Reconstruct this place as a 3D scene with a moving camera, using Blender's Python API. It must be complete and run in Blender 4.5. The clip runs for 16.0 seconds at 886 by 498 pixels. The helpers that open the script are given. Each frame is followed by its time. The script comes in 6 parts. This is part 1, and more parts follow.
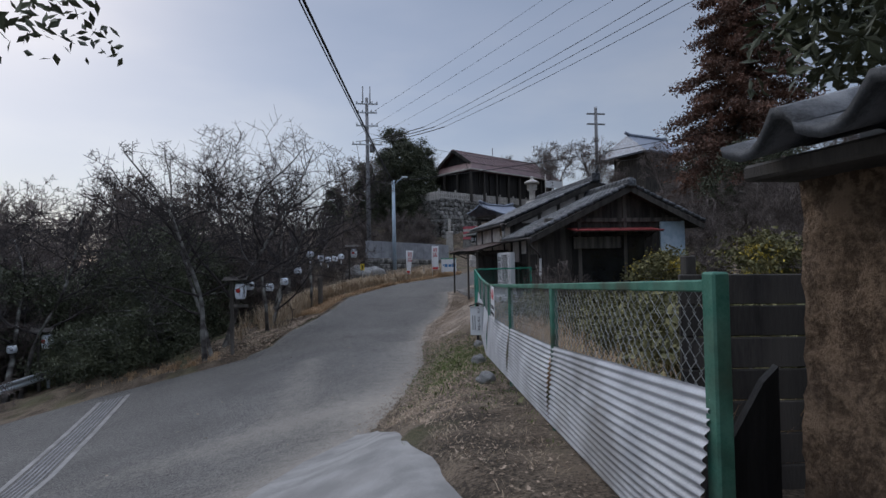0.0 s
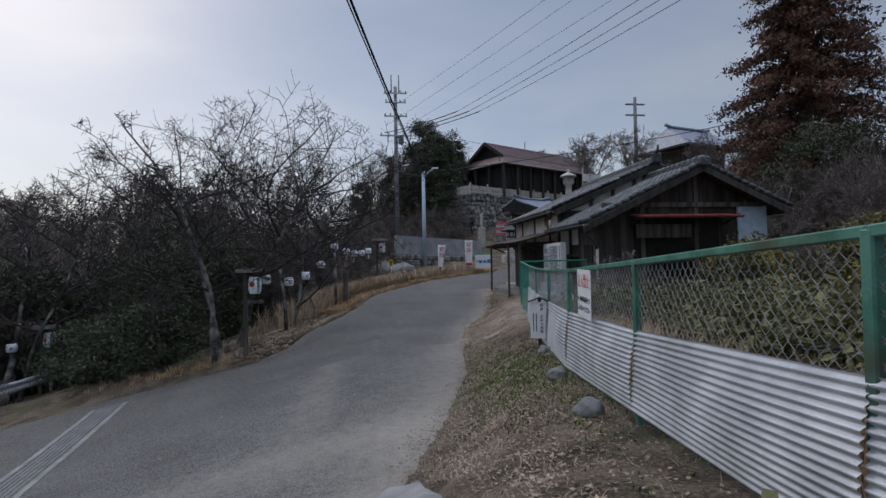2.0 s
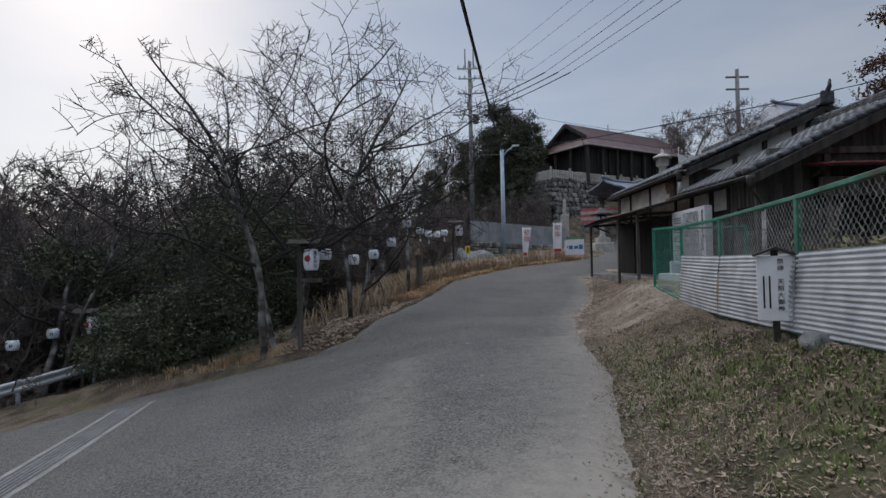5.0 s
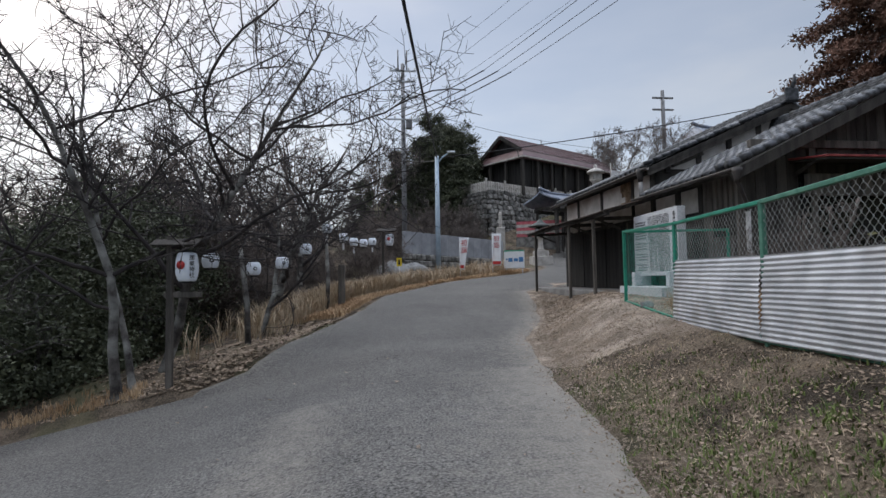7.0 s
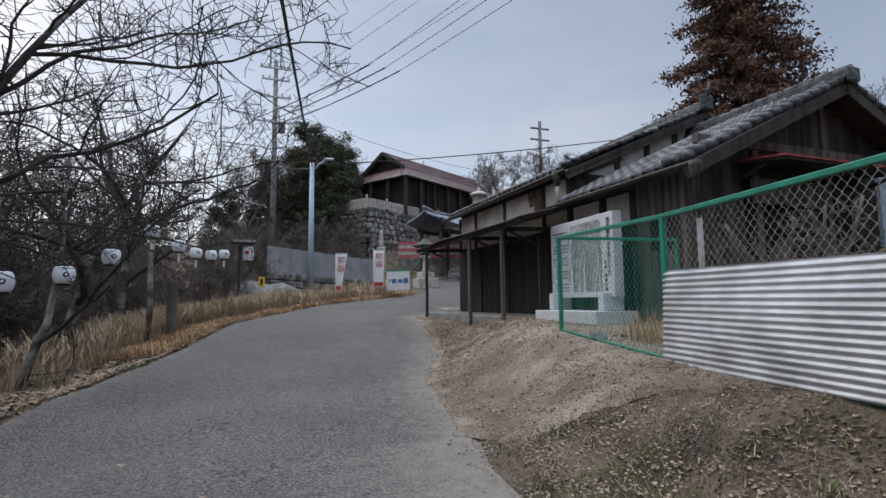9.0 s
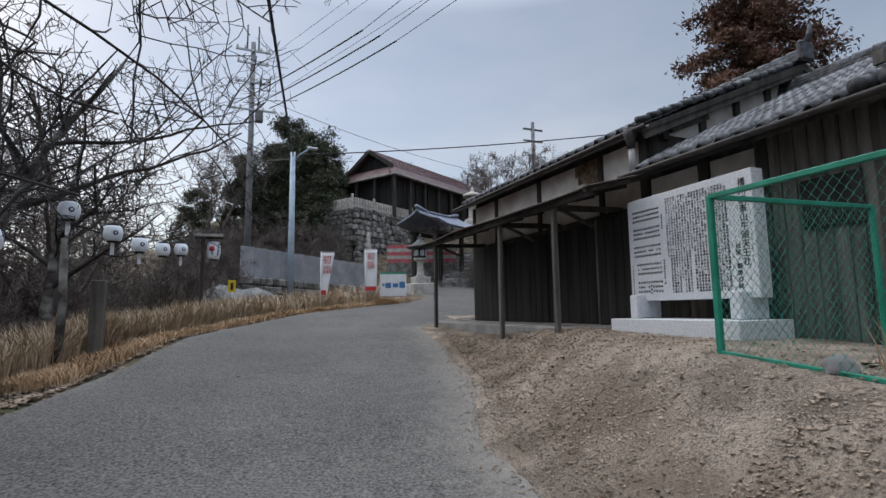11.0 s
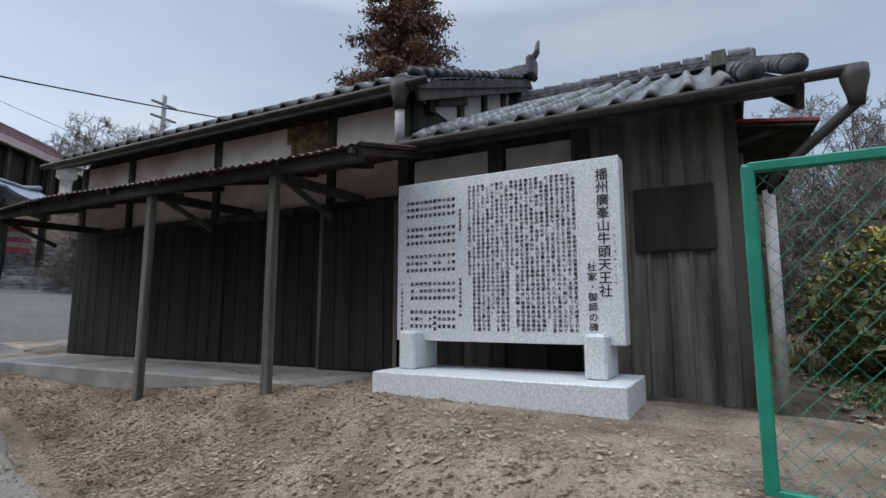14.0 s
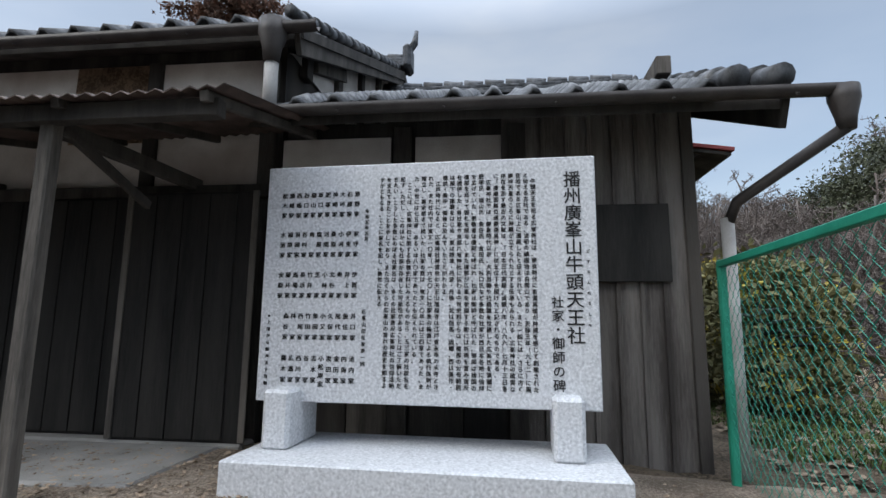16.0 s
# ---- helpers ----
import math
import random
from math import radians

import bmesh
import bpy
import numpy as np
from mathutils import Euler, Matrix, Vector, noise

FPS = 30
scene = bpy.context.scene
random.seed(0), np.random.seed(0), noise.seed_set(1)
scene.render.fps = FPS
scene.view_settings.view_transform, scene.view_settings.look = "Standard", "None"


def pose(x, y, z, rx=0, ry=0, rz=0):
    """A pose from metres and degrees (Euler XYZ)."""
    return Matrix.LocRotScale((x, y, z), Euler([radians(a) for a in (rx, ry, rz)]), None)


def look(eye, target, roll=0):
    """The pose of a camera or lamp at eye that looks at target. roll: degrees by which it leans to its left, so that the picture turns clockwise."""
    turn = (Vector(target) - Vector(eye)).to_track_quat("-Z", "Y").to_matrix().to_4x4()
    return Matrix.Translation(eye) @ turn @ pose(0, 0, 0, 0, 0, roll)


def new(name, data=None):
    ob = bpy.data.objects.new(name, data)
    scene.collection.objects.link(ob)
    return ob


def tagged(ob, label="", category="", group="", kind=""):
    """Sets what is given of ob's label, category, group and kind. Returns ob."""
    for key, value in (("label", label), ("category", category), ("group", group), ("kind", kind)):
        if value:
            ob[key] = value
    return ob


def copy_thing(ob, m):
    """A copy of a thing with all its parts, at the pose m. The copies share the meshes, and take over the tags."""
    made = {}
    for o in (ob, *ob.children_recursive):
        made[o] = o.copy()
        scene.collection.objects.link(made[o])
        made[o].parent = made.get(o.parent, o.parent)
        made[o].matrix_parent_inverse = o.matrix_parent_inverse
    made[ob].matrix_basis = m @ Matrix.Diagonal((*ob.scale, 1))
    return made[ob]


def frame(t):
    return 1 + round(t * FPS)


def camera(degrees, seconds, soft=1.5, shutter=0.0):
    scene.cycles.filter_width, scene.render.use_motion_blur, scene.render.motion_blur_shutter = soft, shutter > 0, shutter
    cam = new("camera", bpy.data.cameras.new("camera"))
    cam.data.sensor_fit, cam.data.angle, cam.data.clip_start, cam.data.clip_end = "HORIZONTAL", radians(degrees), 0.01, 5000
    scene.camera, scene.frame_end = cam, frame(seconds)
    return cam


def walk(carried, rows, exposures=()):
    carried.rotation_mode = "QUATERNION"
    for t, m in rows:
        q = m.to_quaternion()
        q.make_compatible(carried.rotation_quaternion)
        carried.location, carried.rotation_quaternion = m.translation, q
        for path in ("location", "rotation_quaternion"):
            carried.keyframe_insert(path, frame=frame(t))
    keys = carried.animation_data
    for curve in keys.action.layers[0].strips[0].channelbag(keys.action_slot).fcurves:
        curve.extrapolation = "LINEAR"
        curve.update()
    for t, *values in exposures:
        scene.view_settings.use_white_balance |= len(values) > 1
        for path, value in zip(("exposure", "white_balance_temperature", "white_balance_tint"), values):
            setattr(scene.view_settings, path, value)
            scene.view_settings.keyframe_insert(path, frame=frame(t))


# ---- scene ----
cam = camera(81.5, 16.0)
METRES, EYE, TILT, LEAN, TURN = 21.0, 1.5, 0.0, 0.0, -10.0
ROWS = [
    (0.0, 0.0, 0.0, 0.0, 0.03, 1.31, 1.19),
    (0.5, -0.0027, 0.0295, -0.003, 0.28, 1.44, 1.14),
    (1.0, -0.006, 0.0563, -0.0062, 0.78, 1.47, 1.11),
    (1.5, -0.0126, 0.087, -0.0103, 1.46, 1.36, 1.11),
    (2.0, -0.0218, 0.1164, -0.0146, 3.04, 1.43, 1.07),
    (2.5, -0.0321, 0.1473, -0.0197, 4.61, 1.47, 1.11),
    (3.0, -0.0423, 0.1761, -0.0262, 7.0, 1.56, 1.16),
    (3.5, -0.0546, 0.2065, -0.0316, 10.1, 1.52, 1.23),
    (6.0, -0.0843, 0.348, -0.0565, 10.66, 1.56, 1.08),
    (6.5, -0.0869, 0.3839, -0.0559, 7.16, 1.69, 1.09),
    (7.0, -0.0901, 0.4169, -0.0572, 3.04, 3.23, 0.98),
    (7.5, -0.0923, 0.4536, -0.0578, -1.49, 4.45, 0.92),
    (8.0, -0.0939, 0.4894, -0.0604, -5.13, 5.32, 0.82),
    (8.5, -0.0933, 0.5276, -0.0603, -8.75, 5.48, 0.75),
    (11.0, -0.1033, 0.7246, -0.0631, -12.71, 6.79, 0.76),
    (11.5, -0.1055, 0.7642, -0.0608, -12.85, 6.77, 0.77),
    (12.0, -0.1037, 0.7981, -0.0588, -14.1, 6.98, 0.75),
    (12.5, -0.0963, 0.8295, -0.0562, -19.83, 6.98, 0.7),
    (13.0, -0.0897, 0.8571, -0.0523, -30.0, 6.98, 0.41),
    (13.5, -0.0779, 0.8791, -0.0513, -43.57, 7.04, 0.21),
    (14.0, -0.0679, 0.8981, -0.0475, -53.55, 7.37, -0.01),
    (14.5, -0.0578, 0.9168, -0.0422, -61.74, 7.68, -0.25),
    (15.0, -0.0442, 0.9308, -0.0417, -68.3, 7.86, -0.28),
    (15.5, -0.0306, 0.9448, -0.0391, -71.82, 8.27, -0.34),
    (16.0, -0.0254, 0.9586, -0.0366, -73.7, 8.73, -0.55),
]
walk(cam, [(t, pose(0, 0, EYE, TILT, LEAN, TURN) @ pose(METRES * x, METRES * y, METRES * z, 90 + pitch, roll, yaw)) for t, x, y, z, yaw, pitch, roll in ROWS],
     exposures=((0.0, -0.38, 6150, 12), (3.7, -0.35, 6350, 11), (5.8, -0.1, 6550, 10), (7.0, 0.2, 6600, 10), (12.0, 0.25, 6600, 9), (13.5, 0.42, 6500, 8), (15.0, 0.62, 6500, 7), (16.0, 0.68, 6500, 7)))

# ---- light ----
world = bpy.data.worlds.new("overcast_sky")
scene.world = world
world.use_nodes = True
wn, wl = world.node_tree.nodes, world.node_tree.links
wn.clear()
w_out = wn.new("ShaderNodeOutputWorld")
w_sky = wn.new("ShaderNodeTexSky")
w_sky.sky_type, w_sky.sun_disc = "NISHITA", False
w_sky.sun_elevation, w_sky.sun_rotation = radians(32), radians(-35)
w_bg1 = wn.new("ShaderNodeBackground")
w_bg1.inputs[1].default_value = 0.05
w_bg2 = wn.new("ShaderNodeBackground")
w_bg2.inputs[1].default_value = 0.56
w_add = wn.new("ShaderNodeAddShader")
w_tc = wn.new("ShaderNodeTexCoord")
w_sep = wn.new("ShaderNodeSeparateXYZ")
w_map = wn.new("ShaderNodeMapping")
w_map.inputs["Scale"].default_value = (1.0, 1.0, 3.2)
w_n = wn.new("ShaderNodeTexNoise")
w_n.inputs["Scale"].default_value, w_n.inputs["Detail"].default_value = 1.7, 5
w_n.inputs["Roughness"].default_value = 0.5
w_r = wn.new("ShaderNodeValToRGB")
w_r.color_ramp.elements[0].position, w_r.color_ramp.elements[0].color = 0.33, (0.42, 0.475, 0.575, 1)
w_r.color_ramp.elements[1].position, w_r.color_ramp.elements[1].color = 0.68, (0.66, 0.67, 0.7, 1)
w_e = w_r.color_ramp.elements.new(0.52)
w_e.color = (0.51, 0.55, 0.635, 1)
w_gr = wn.new("ShaderNodeMapRange")      # overcast sky: brighter towards the zenith
w_gr.inputs["From Min"].default_value, w_gr.inputs["From Max"].default_value = 0.52, 1.0
w_gr.inputs["To Min"].default_value, w_gr.inputs["To Max"].default_value = 1.0, 8.4
w_dot = wn.new("ShaderNodeVectorMath")   # thinner cloud towards the hidden sun
w_dot.operation = "DOT_PRODUCT"
w_dot.inputs[1].default_value = (-0.56, 0.83, 0.0)
w_az = wn.new("ShaderNodeMath")
w_az.operation = "MULTIPLY_ADD"
w_az.inputs[1].default_value, w_az.inputs[2].default_value = 0.24, 0.9
w_both = wn.new("ShaderNodeMath")
w_both.operation = "MULTIPLY"
w_mul = wn.new("ShaderNodeVectorMath")
w_mul.operation = "SCALE"
wl.new(w_tc.outputs["Generated"], w_map.inputs["Vector"])
wl.new(w_map.outputs[0], w_n.inputs["Vector"])
wl.new(w_n.outputs["Fac"], w_r.inputs["Fac"])
wl.new(w_tc.outputs["Generated"], w_sep.inputs[0])
wl.new(w_sep.outputs["Z"], w_gr.inputs["Value"])
wl.new(w_r.outputs["Color"], w_mul.inputs[0])
wl.new(w_tc.outputs["Generated"], w_dot.inputs[0])
wl.new(w_dot.outputs["Value"], w_az.inputs[0])
wl.new(w_gr.outputs["Result"], w_both.inputs[0])
wl.new(w_az.outputs[0], w_both.inputs[1])
wl.new(w_both.outputs[0], w_mul.inputs["Scale"])
wl.new(w_mul.outputs[0], w_bg2.inputs["Color"])
wl.new(w_sky.outputs["Color"], w_bg1.inputs["Color"])
wl.new(w_bg1.outputs[0], w_add.inputs[0])
wl.new(w_bg2.outputs[0], w_add.inputs[1])
wl.new(w_add.outputs[0], w_out.inputs["Surface"])
sun = new("sun", bpy.data.lights.new("sun", "SUN"))
sun.data.energy, sun.data.angle, sun.data.color = 0.7, radians(25), (1.0, 0.96, 0.9)
sun.matrix_world = look((-17, 24, 25), (0, 0, 0))


# ---- materials ----
def mat(name, c1, c2, scale=8.0, rough=0.8, metal=0.0, bump=0.3, fine=90.0, c3=None, stretch=(1, 1, 1), vary=0.0, dist=0.01, spec=0.3, detail=6, low=0.35, high=0.65, spot=0.62, coarse=0.5, grain=0.45, wide=1.0):
    """Two-scale noise colour with relief; c3 adds stains with a shape of their own; vary shifts the tone piece by piece."""
    m = bpy.data.materials.new(name)
    m.use_nodes = True
    n, l = m.node_tree.nodes, m.node_tree.links
    b = n["Principled BSDF"]
    tc, mp = n.new("ShaderNodeTexCoord"), n.new("ShaderNodeMapping")
    mp.inputs["Scale"].default_value = stretch
    l.new(tc.outputs["Object"], mp.inputs["Vector"])
    n1, n2 = n.new("ShaderNodeTexNoise"), n.new("ShaderNodeTexNoise")
    n1.inputs["Scale"].default_value, n1.inputs["Detail"].default_value = scale, detail
    n2.inputs["Scale"].default_value, n2.inputs["Detail"].default_value = fine, 6
    n2.inputs["Roughness"].default_value = 0.7
    for k in (n1, n2):
        l.new(mp.outputs[0], k.inputs["Vector"])
    ramp = n.new("ShaderNodeValToRGB")
    ramp.color_ramp.elements[0].position, ramp.color_ramp.elements[0].color = low, (*c1, 1)
    ramp.color_ramp.elements[1].position, ramp.color_ramp.elements[1].color = high, (*c2, 1)
    mixf = n.new("ShaderNodeMath")
    mixf.operation = "MULTIPLY_ADD"
    l.new(n2.outputs["Fac"], mixf.inputs[0])
    mixf.inputs[1].default_value = grain
    off = n.new("ShaderNodeMath")
    off.operation = "MULTIPLY_ADD"
    l.new(n1.outputs["Fac"], off.inputs[0])
    off.inputs[1].default_value, off.inputs[2].default_value = wide, 0.5 - wide / 2 - grain / 2
    l.new(off.outputs[0], mixf.inputs[2])
    l.new(mixf.outputs[0], ramp.inputs["Fac"])
    col = ramp.outputs["Color"]
    if c3:
        n3, r3, mx = n.new("ShaderNodeTexNoise"), n.new("ShaderNodeMapRange"), n.new("ShaderNodeMix")
        n3.inputs["Scale"].default_value, n3.inputs["Detail"].default_value = scale * 0.37, 8
        l.new(mp.outputs[0], n3.inputs["Vector"])
        l.new(n3.outputs["Fac"], r3.inputs["Value"])
        r3.inputs["From Min"].default_value, r3.inputs["From Max"].default_value = spot - 0.1, spot + 0.1
        mx.data_type = "RGBA"
        l.new(r3.outputs[0], mx.inputs[0])
        l.new(col, mx.inputs[6])
        mx.inputs[7].default_value = (*c3, 1)
        col = mx.outputs[2]
    if vary:
        oi, mr, hs = n.new("ShaderNodeObjectInfo"), n.new("ShaderNodeMapRange"), n.new("ShaderNodeHueSaturation")
        l.new(oi.outputs["Random"], mr.inputs["Value"])
        mr.inputs["To Min"].default_value, mr.inputs["To Max"].default_value = 1 - vary, 1 + vary
        l.new(mr.outputs[0], hs.inputs["Value"])
        l.new(col, hs.inputs["Color"])
        col = hs.outputs["Color"]
    l.new(col, b.inputs["Base Color"])
    b.inputs["Roughness"].default_value, b.inputs["Metallic"].default_value = rough, metal
    b.inputs["Specular IOR Level"].default_value = spec
    if bump:
        bp, ad = n.new("ShaderNodeBump"), n.new("ShaderNodeMath")
        ad.operation = "MULTIPLY_ADD"
        l.new(n1.outputs["Fac"], ad.inputs[0])
        ad.inputs[1].default_value = coarse
        l.new(n2.outputs["Fac"], ad.inputs[2])
        l.new(ad.outputs[0], bp.inputs["Height"])
        bp.inputs["Strength"].default_value, bp.inputs["Distance"].default_value = bump, dist
        l.new(bp.outputs["Normal"], b.inputs["Normal"])
    return m


ASPHALT = mat("asphalt", (0.022, 0.021, 0.0198), (0.19, 0.181, 0.168), 0.7, 0.9, bump=0.9, fine=38, c3=(0.075, 0.072, 0.067), dist=0.01, spot=0.7, coarse=0.0, grain=2.6, detail=4, low=0.2, high=0.86, wide=0.3)
CONCRETE = mat("concrete", (0.17, 0.165, 0.158), (0.27, 0.262, 0.25), 2.5, 0.9, bump=0.4, fine=80, c3=(0.2, 0.19, 0.18))
SOIL = mat("leaf_strewn_soil", (0.042, 0.032, 0.022), (0.18, 0.138, 0.098), 1.6, 0.95, bump=1.0, fine=34, c3=(0.085, 0.085, 0.04), dist=0.035, spot=0.62, detail=9, coarse=0.05, grain=1.3)
PALE_SOIL = mat("pale_gravelly_soil", (0.15, 0.118, 0.09), (0.42, 0.345, 0.275), 2.2, 0.95, bump=1.0, fine=55, c3=(0.17, 0.13, 0.095), dist=0.03, coarse=0.08, grain=1.5, wide=0.8, spot=0.58)
LEAF_DRY = mat("dry_leaf", (0.11, 0.08, 0.056), (0.37, 0.285, 0.21), 2.5, 0.9, bump=0, fine=14, grain=1.6)
GRASS_DRY = mat("dry_grass", (0.3, 0.19, 0.105), (0.56, 0.41, 0.26), 0.8, 0.9, bump=0)
GRASS_GREEN = mat("low_green_weed", (0.06, 0.085, 0.025), (0.13, 0.16, 0.05), 5, 0.9, bump=0)
REED = mat("dry_reed_plume", (0.3, 0.22, 0.14), (0.5, 0.41, 0.3), 6, 0.9, bump=0)
BARK = mat("grey_lichened_bark", (0.035, 0.031, 0.029), (0.11, 0.1, 0.092), 6, 0.95, bump=0.8, fine=50, c3=(0.3, 0.3, 0.28), dist=0.02, spot=0.56)
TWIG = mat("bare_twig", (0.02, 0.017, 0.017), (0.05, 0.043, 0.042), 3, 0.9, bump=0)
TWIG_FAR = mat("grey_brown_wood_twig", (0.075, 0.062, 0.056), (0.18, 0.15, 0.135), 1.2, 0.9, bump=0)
LEAF_DARK = mat("dark_evergreen_leaf", (0.028, 0.034, 0.02), (0.095, 0.105, 0.06), 1.5, 0.6, bump=0)
LEAF_RUST = mat("rusty_conifer_needles", (0.06, 0.04, 0.03), (0.19, 0.1, 0.07), 0.7, 0.85, bump=0)
LEAF_OLIVE = mat("olive_shrub_leaf", (0.075, 0.075, 0.032), (0.21, 0.19, 0.085), 1.7, 0.8, bump=0)
LEAF_YELLOW = mat("yellow_shrub_leaf", (0.30, 0.22, 0.03), (0.5, 0.4, 0.07), 4, 0.8, bump=0)
OLD_WOOD = mat("weathered_dark_timber", (0.026, 0.023, 0.021), (0.07, 0.063, 0.056), 6, 0.85, bump=0.5, fine=70, c3=(0.07, 0.062, 0.054), stretch=(1, 1, 0.12), vary=0.25, spot=0.66)
BOARD = mat("grey_brown_board", (0.06, 0.051, 0.046), (0.165, 0.148, 0.134), 6, 0.85, bump=0.5, fine=70, stretch=(1, 1, 0.1), vary=0.2)
GREY_WOOD = mat("grey_weathered_timber", (0.05, 0.045, 0.04), (0.14, 0.125, 0.11), 7, 0.85, bump=0.5, fine=80, stretch=(1, 1, 0.1), vary=0.15)
BLACK_BOARD = mat("charred_black_board", (0.009, 0.0083, 0.008), (0.026, 0.024, 0.022), 5, 0.75, bump=0.4, fine=60, c3=(0.045, 0.041, 0.037), stretch=(1, 1, 0.1), vary=0.25, spot=0.7)
PLASTER = mat("aged_plaster", (0.5, 0.46, 0.42), (0.7, 0.66, 0.62), 2.5, 0.9, bump=0.2, c3=(0.4, 0.33, 0.29), spot=0.62)
MUD = mat("mud_wall", (0.13, 0.085, 0.052), (0.38, 0.26, 0.17), 7, 0.95, bump=1.0, fine=38, c3=(0.085, 0.057, 0.038), dist=0.08, grain=1.3, spot=0.6)
TILE = mat("smoked_roof_tile", (0.022, 0.024, 0.027), (0.1, 0.105, 0.115), 9, 0.55, bump=0.3, fine=90, c3=(0.26, 0.26, 0.26), vary=0.5, spec=0.35, spot=0.69)
# paler and bluer than TILE, for the far temple and the gate
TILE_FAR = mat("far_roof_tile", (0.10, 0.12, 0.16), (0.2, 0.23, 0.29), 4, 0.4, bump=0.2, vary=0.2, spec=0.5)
MAROON = mat("maroon_metal_roof", (0.075, 0.037, 0.037), (0.125, 0.07, 0.07), 1.2, 0.5, bump=0.1, vary=0.1)
RED_METAL = mat("faded_red_metal", (0.2, 0.03, 0.03), (0.33, 0.07, 0.065), 5, 0.6, bump=0.1)
RUST = mat("rusty_corrugated_iron", (0.05, 0.035, 0.03), (0.11, 0.08, 0.068), 4, 0.8, bump=0.2)
GALV = mat("galvanised_corrugated_iron", (0.36, 0.37, 0.39), (0.54, 0.55, 0.57), 3, 0.42, 0.35, 0.12, c3=(0.2, 0.185, 0.17), spot=0.64)
STEEL = mat("dull_galvanised_steel", (0.42, 0.45, 0.48), (0.55, 0.58, 0.61), 4, 0.5, 0.3, 0.1)
PALE_BLUE = mat("pale_blue_paint", (0.33, 0.43, 0.52), (0.45, 0.54, 0.62), 5, 0.55, bump=0.1)
GREEN = mat("green_enamel", (0.012, 0.165, 0.105), (0.022, 0.235, 0.155), 5, 0.45, bump=0.1, c3=(0.03, 0.11, 0.075), spot=0.7)
OLD_GREEN = mat("faded_green_enamel", (0.035, 0.13, 0.09), (0.09, 0.22, 0.16), 7, 0.6, bump=0.15, c3=(0.06, 0.07, 0.045), spot=0.62)
GREEN_WIRE = mat("green_coated_wire", (0.012, 0.17, 0.12), (0.02, 0.23, 0.165), 5, 0.45, bump=0)
GREY_WIRE = mat("weathered_fence_wire", (0.16, 0.17, 0.16), (0.3, 0.31, 0.3), 9, 0.5, 0.5, bump=0)
GRANITE = mat("pale_granite", (0.38, 0.39, 0.41), (0.68, 0.69, 0.71), 60, 0.6, bump=0.08, fine=340, c3=(0.55, 0.56, 0.58), low=0.3, high=0.7, grain=0.75)
STONE = mat("old_wall_stone", (0.09, 0.087, 0.08), (0.27, 0.262, 0.245), 3, 0.9, bump=0.6, vary=0.4, dist=0.04)
STONE_DARK = mat("dark_joint_soil", (0.025, 0.025, 0.022), (0.055, 0.052, 0.046), 4, 0.95, bump=0.3)
STONE_PALE = mat("pale_fence_stone", (0.34, 0.32, 0.29), (0.5, 0.475, 0.44), 4, 0.85, bump=0.3, vary=0.12)
ROCK = mat("grey_boulder", (0.15, 0.15, 0.15), (0.3, 0.3, 0.29), 3, 0.9, bump=0.6, dist=0.03)
SHEET_WALL = mat("grey_metal_hoarding", (0.24, 0.25, 0.27), (0.34, 0.35, 0.37), 2, 0.55, bump=0.1, vary=0.05)
PAPER = mat("white_lantern_paper", (0.74, 0.79, 0.87), (0.84, 0.88, 0.93), 6, 0.7, bump=0.05)
WHITE = mat("white_paint", (0.66, 0.67, 0.68), (0.76, 0.77, 0.78), 5, 0.5, bump=0.05)
INK = mat("black_ink", (0.012, 0.012, 0.013), (0.02, 0.02, 0.021), 5, 0.6, bump=0)
RED_INK = mat("red_paint", (0.42, 0.03, 0.03), (0.5, 0.05, 0.045), 5, 0.5, bump=0)
PINK = mat("pink_curtain_cloth", (0.40, 0.09, 0.11), (0.52, 0.15, 0.17), 3, 0.85, bump=0.1)
BLUE_INK = mat("blue_print", (0.04, 0.14, 0.32), (0.08, 0.22, 0.42), 20, 0.5, bump=0)
GREEN_INK = mat("green_print", (0.03, 0.25, 0.15), (0.05, 0.32, 0.2), 20, 0.5, bump=0)
YELLOW = mat("yellow_paint", (0.6, 0.43, 0.02), (0.7, 0.52, 0.04), 5, 0.5, bump=0)
CABLE = mat("black_cable", (0.012, 0.012, 0.013), (0.02, 0.02, 0.021), 5, 0.6, bump=0)
POLE_CONC = mat("grey_concrete_pole", (0.14, 0.14, 0.145), (0.22, 0.22, 0.225), 3, 0.85, bump=0.2)
BRONZE = mat("dark_bronze", (0.03, 0.035, 0.032), (0.06, 0.065, 0.06), 6, 0.5, 0.5, 0.2)
PIPE = mat("brown_plastic_gutter", (0.03, 0.026, 0.025), (0.055, 0.048, 0.045), 5, 0.5, bump=0.05)
PIPE_GREY = mat("faded_grey_downpipe", (0.3, 0.29, 0.28), (0.42, 0.41, 0.4), 5, 0.6, bump=0.05)
GLASS_DARK = mat("dark_window_glass", (0.01, 0.011, 0.012), (0.02, 0.021, 0.023), 2, 0.1, bump=0, spec=0.5)


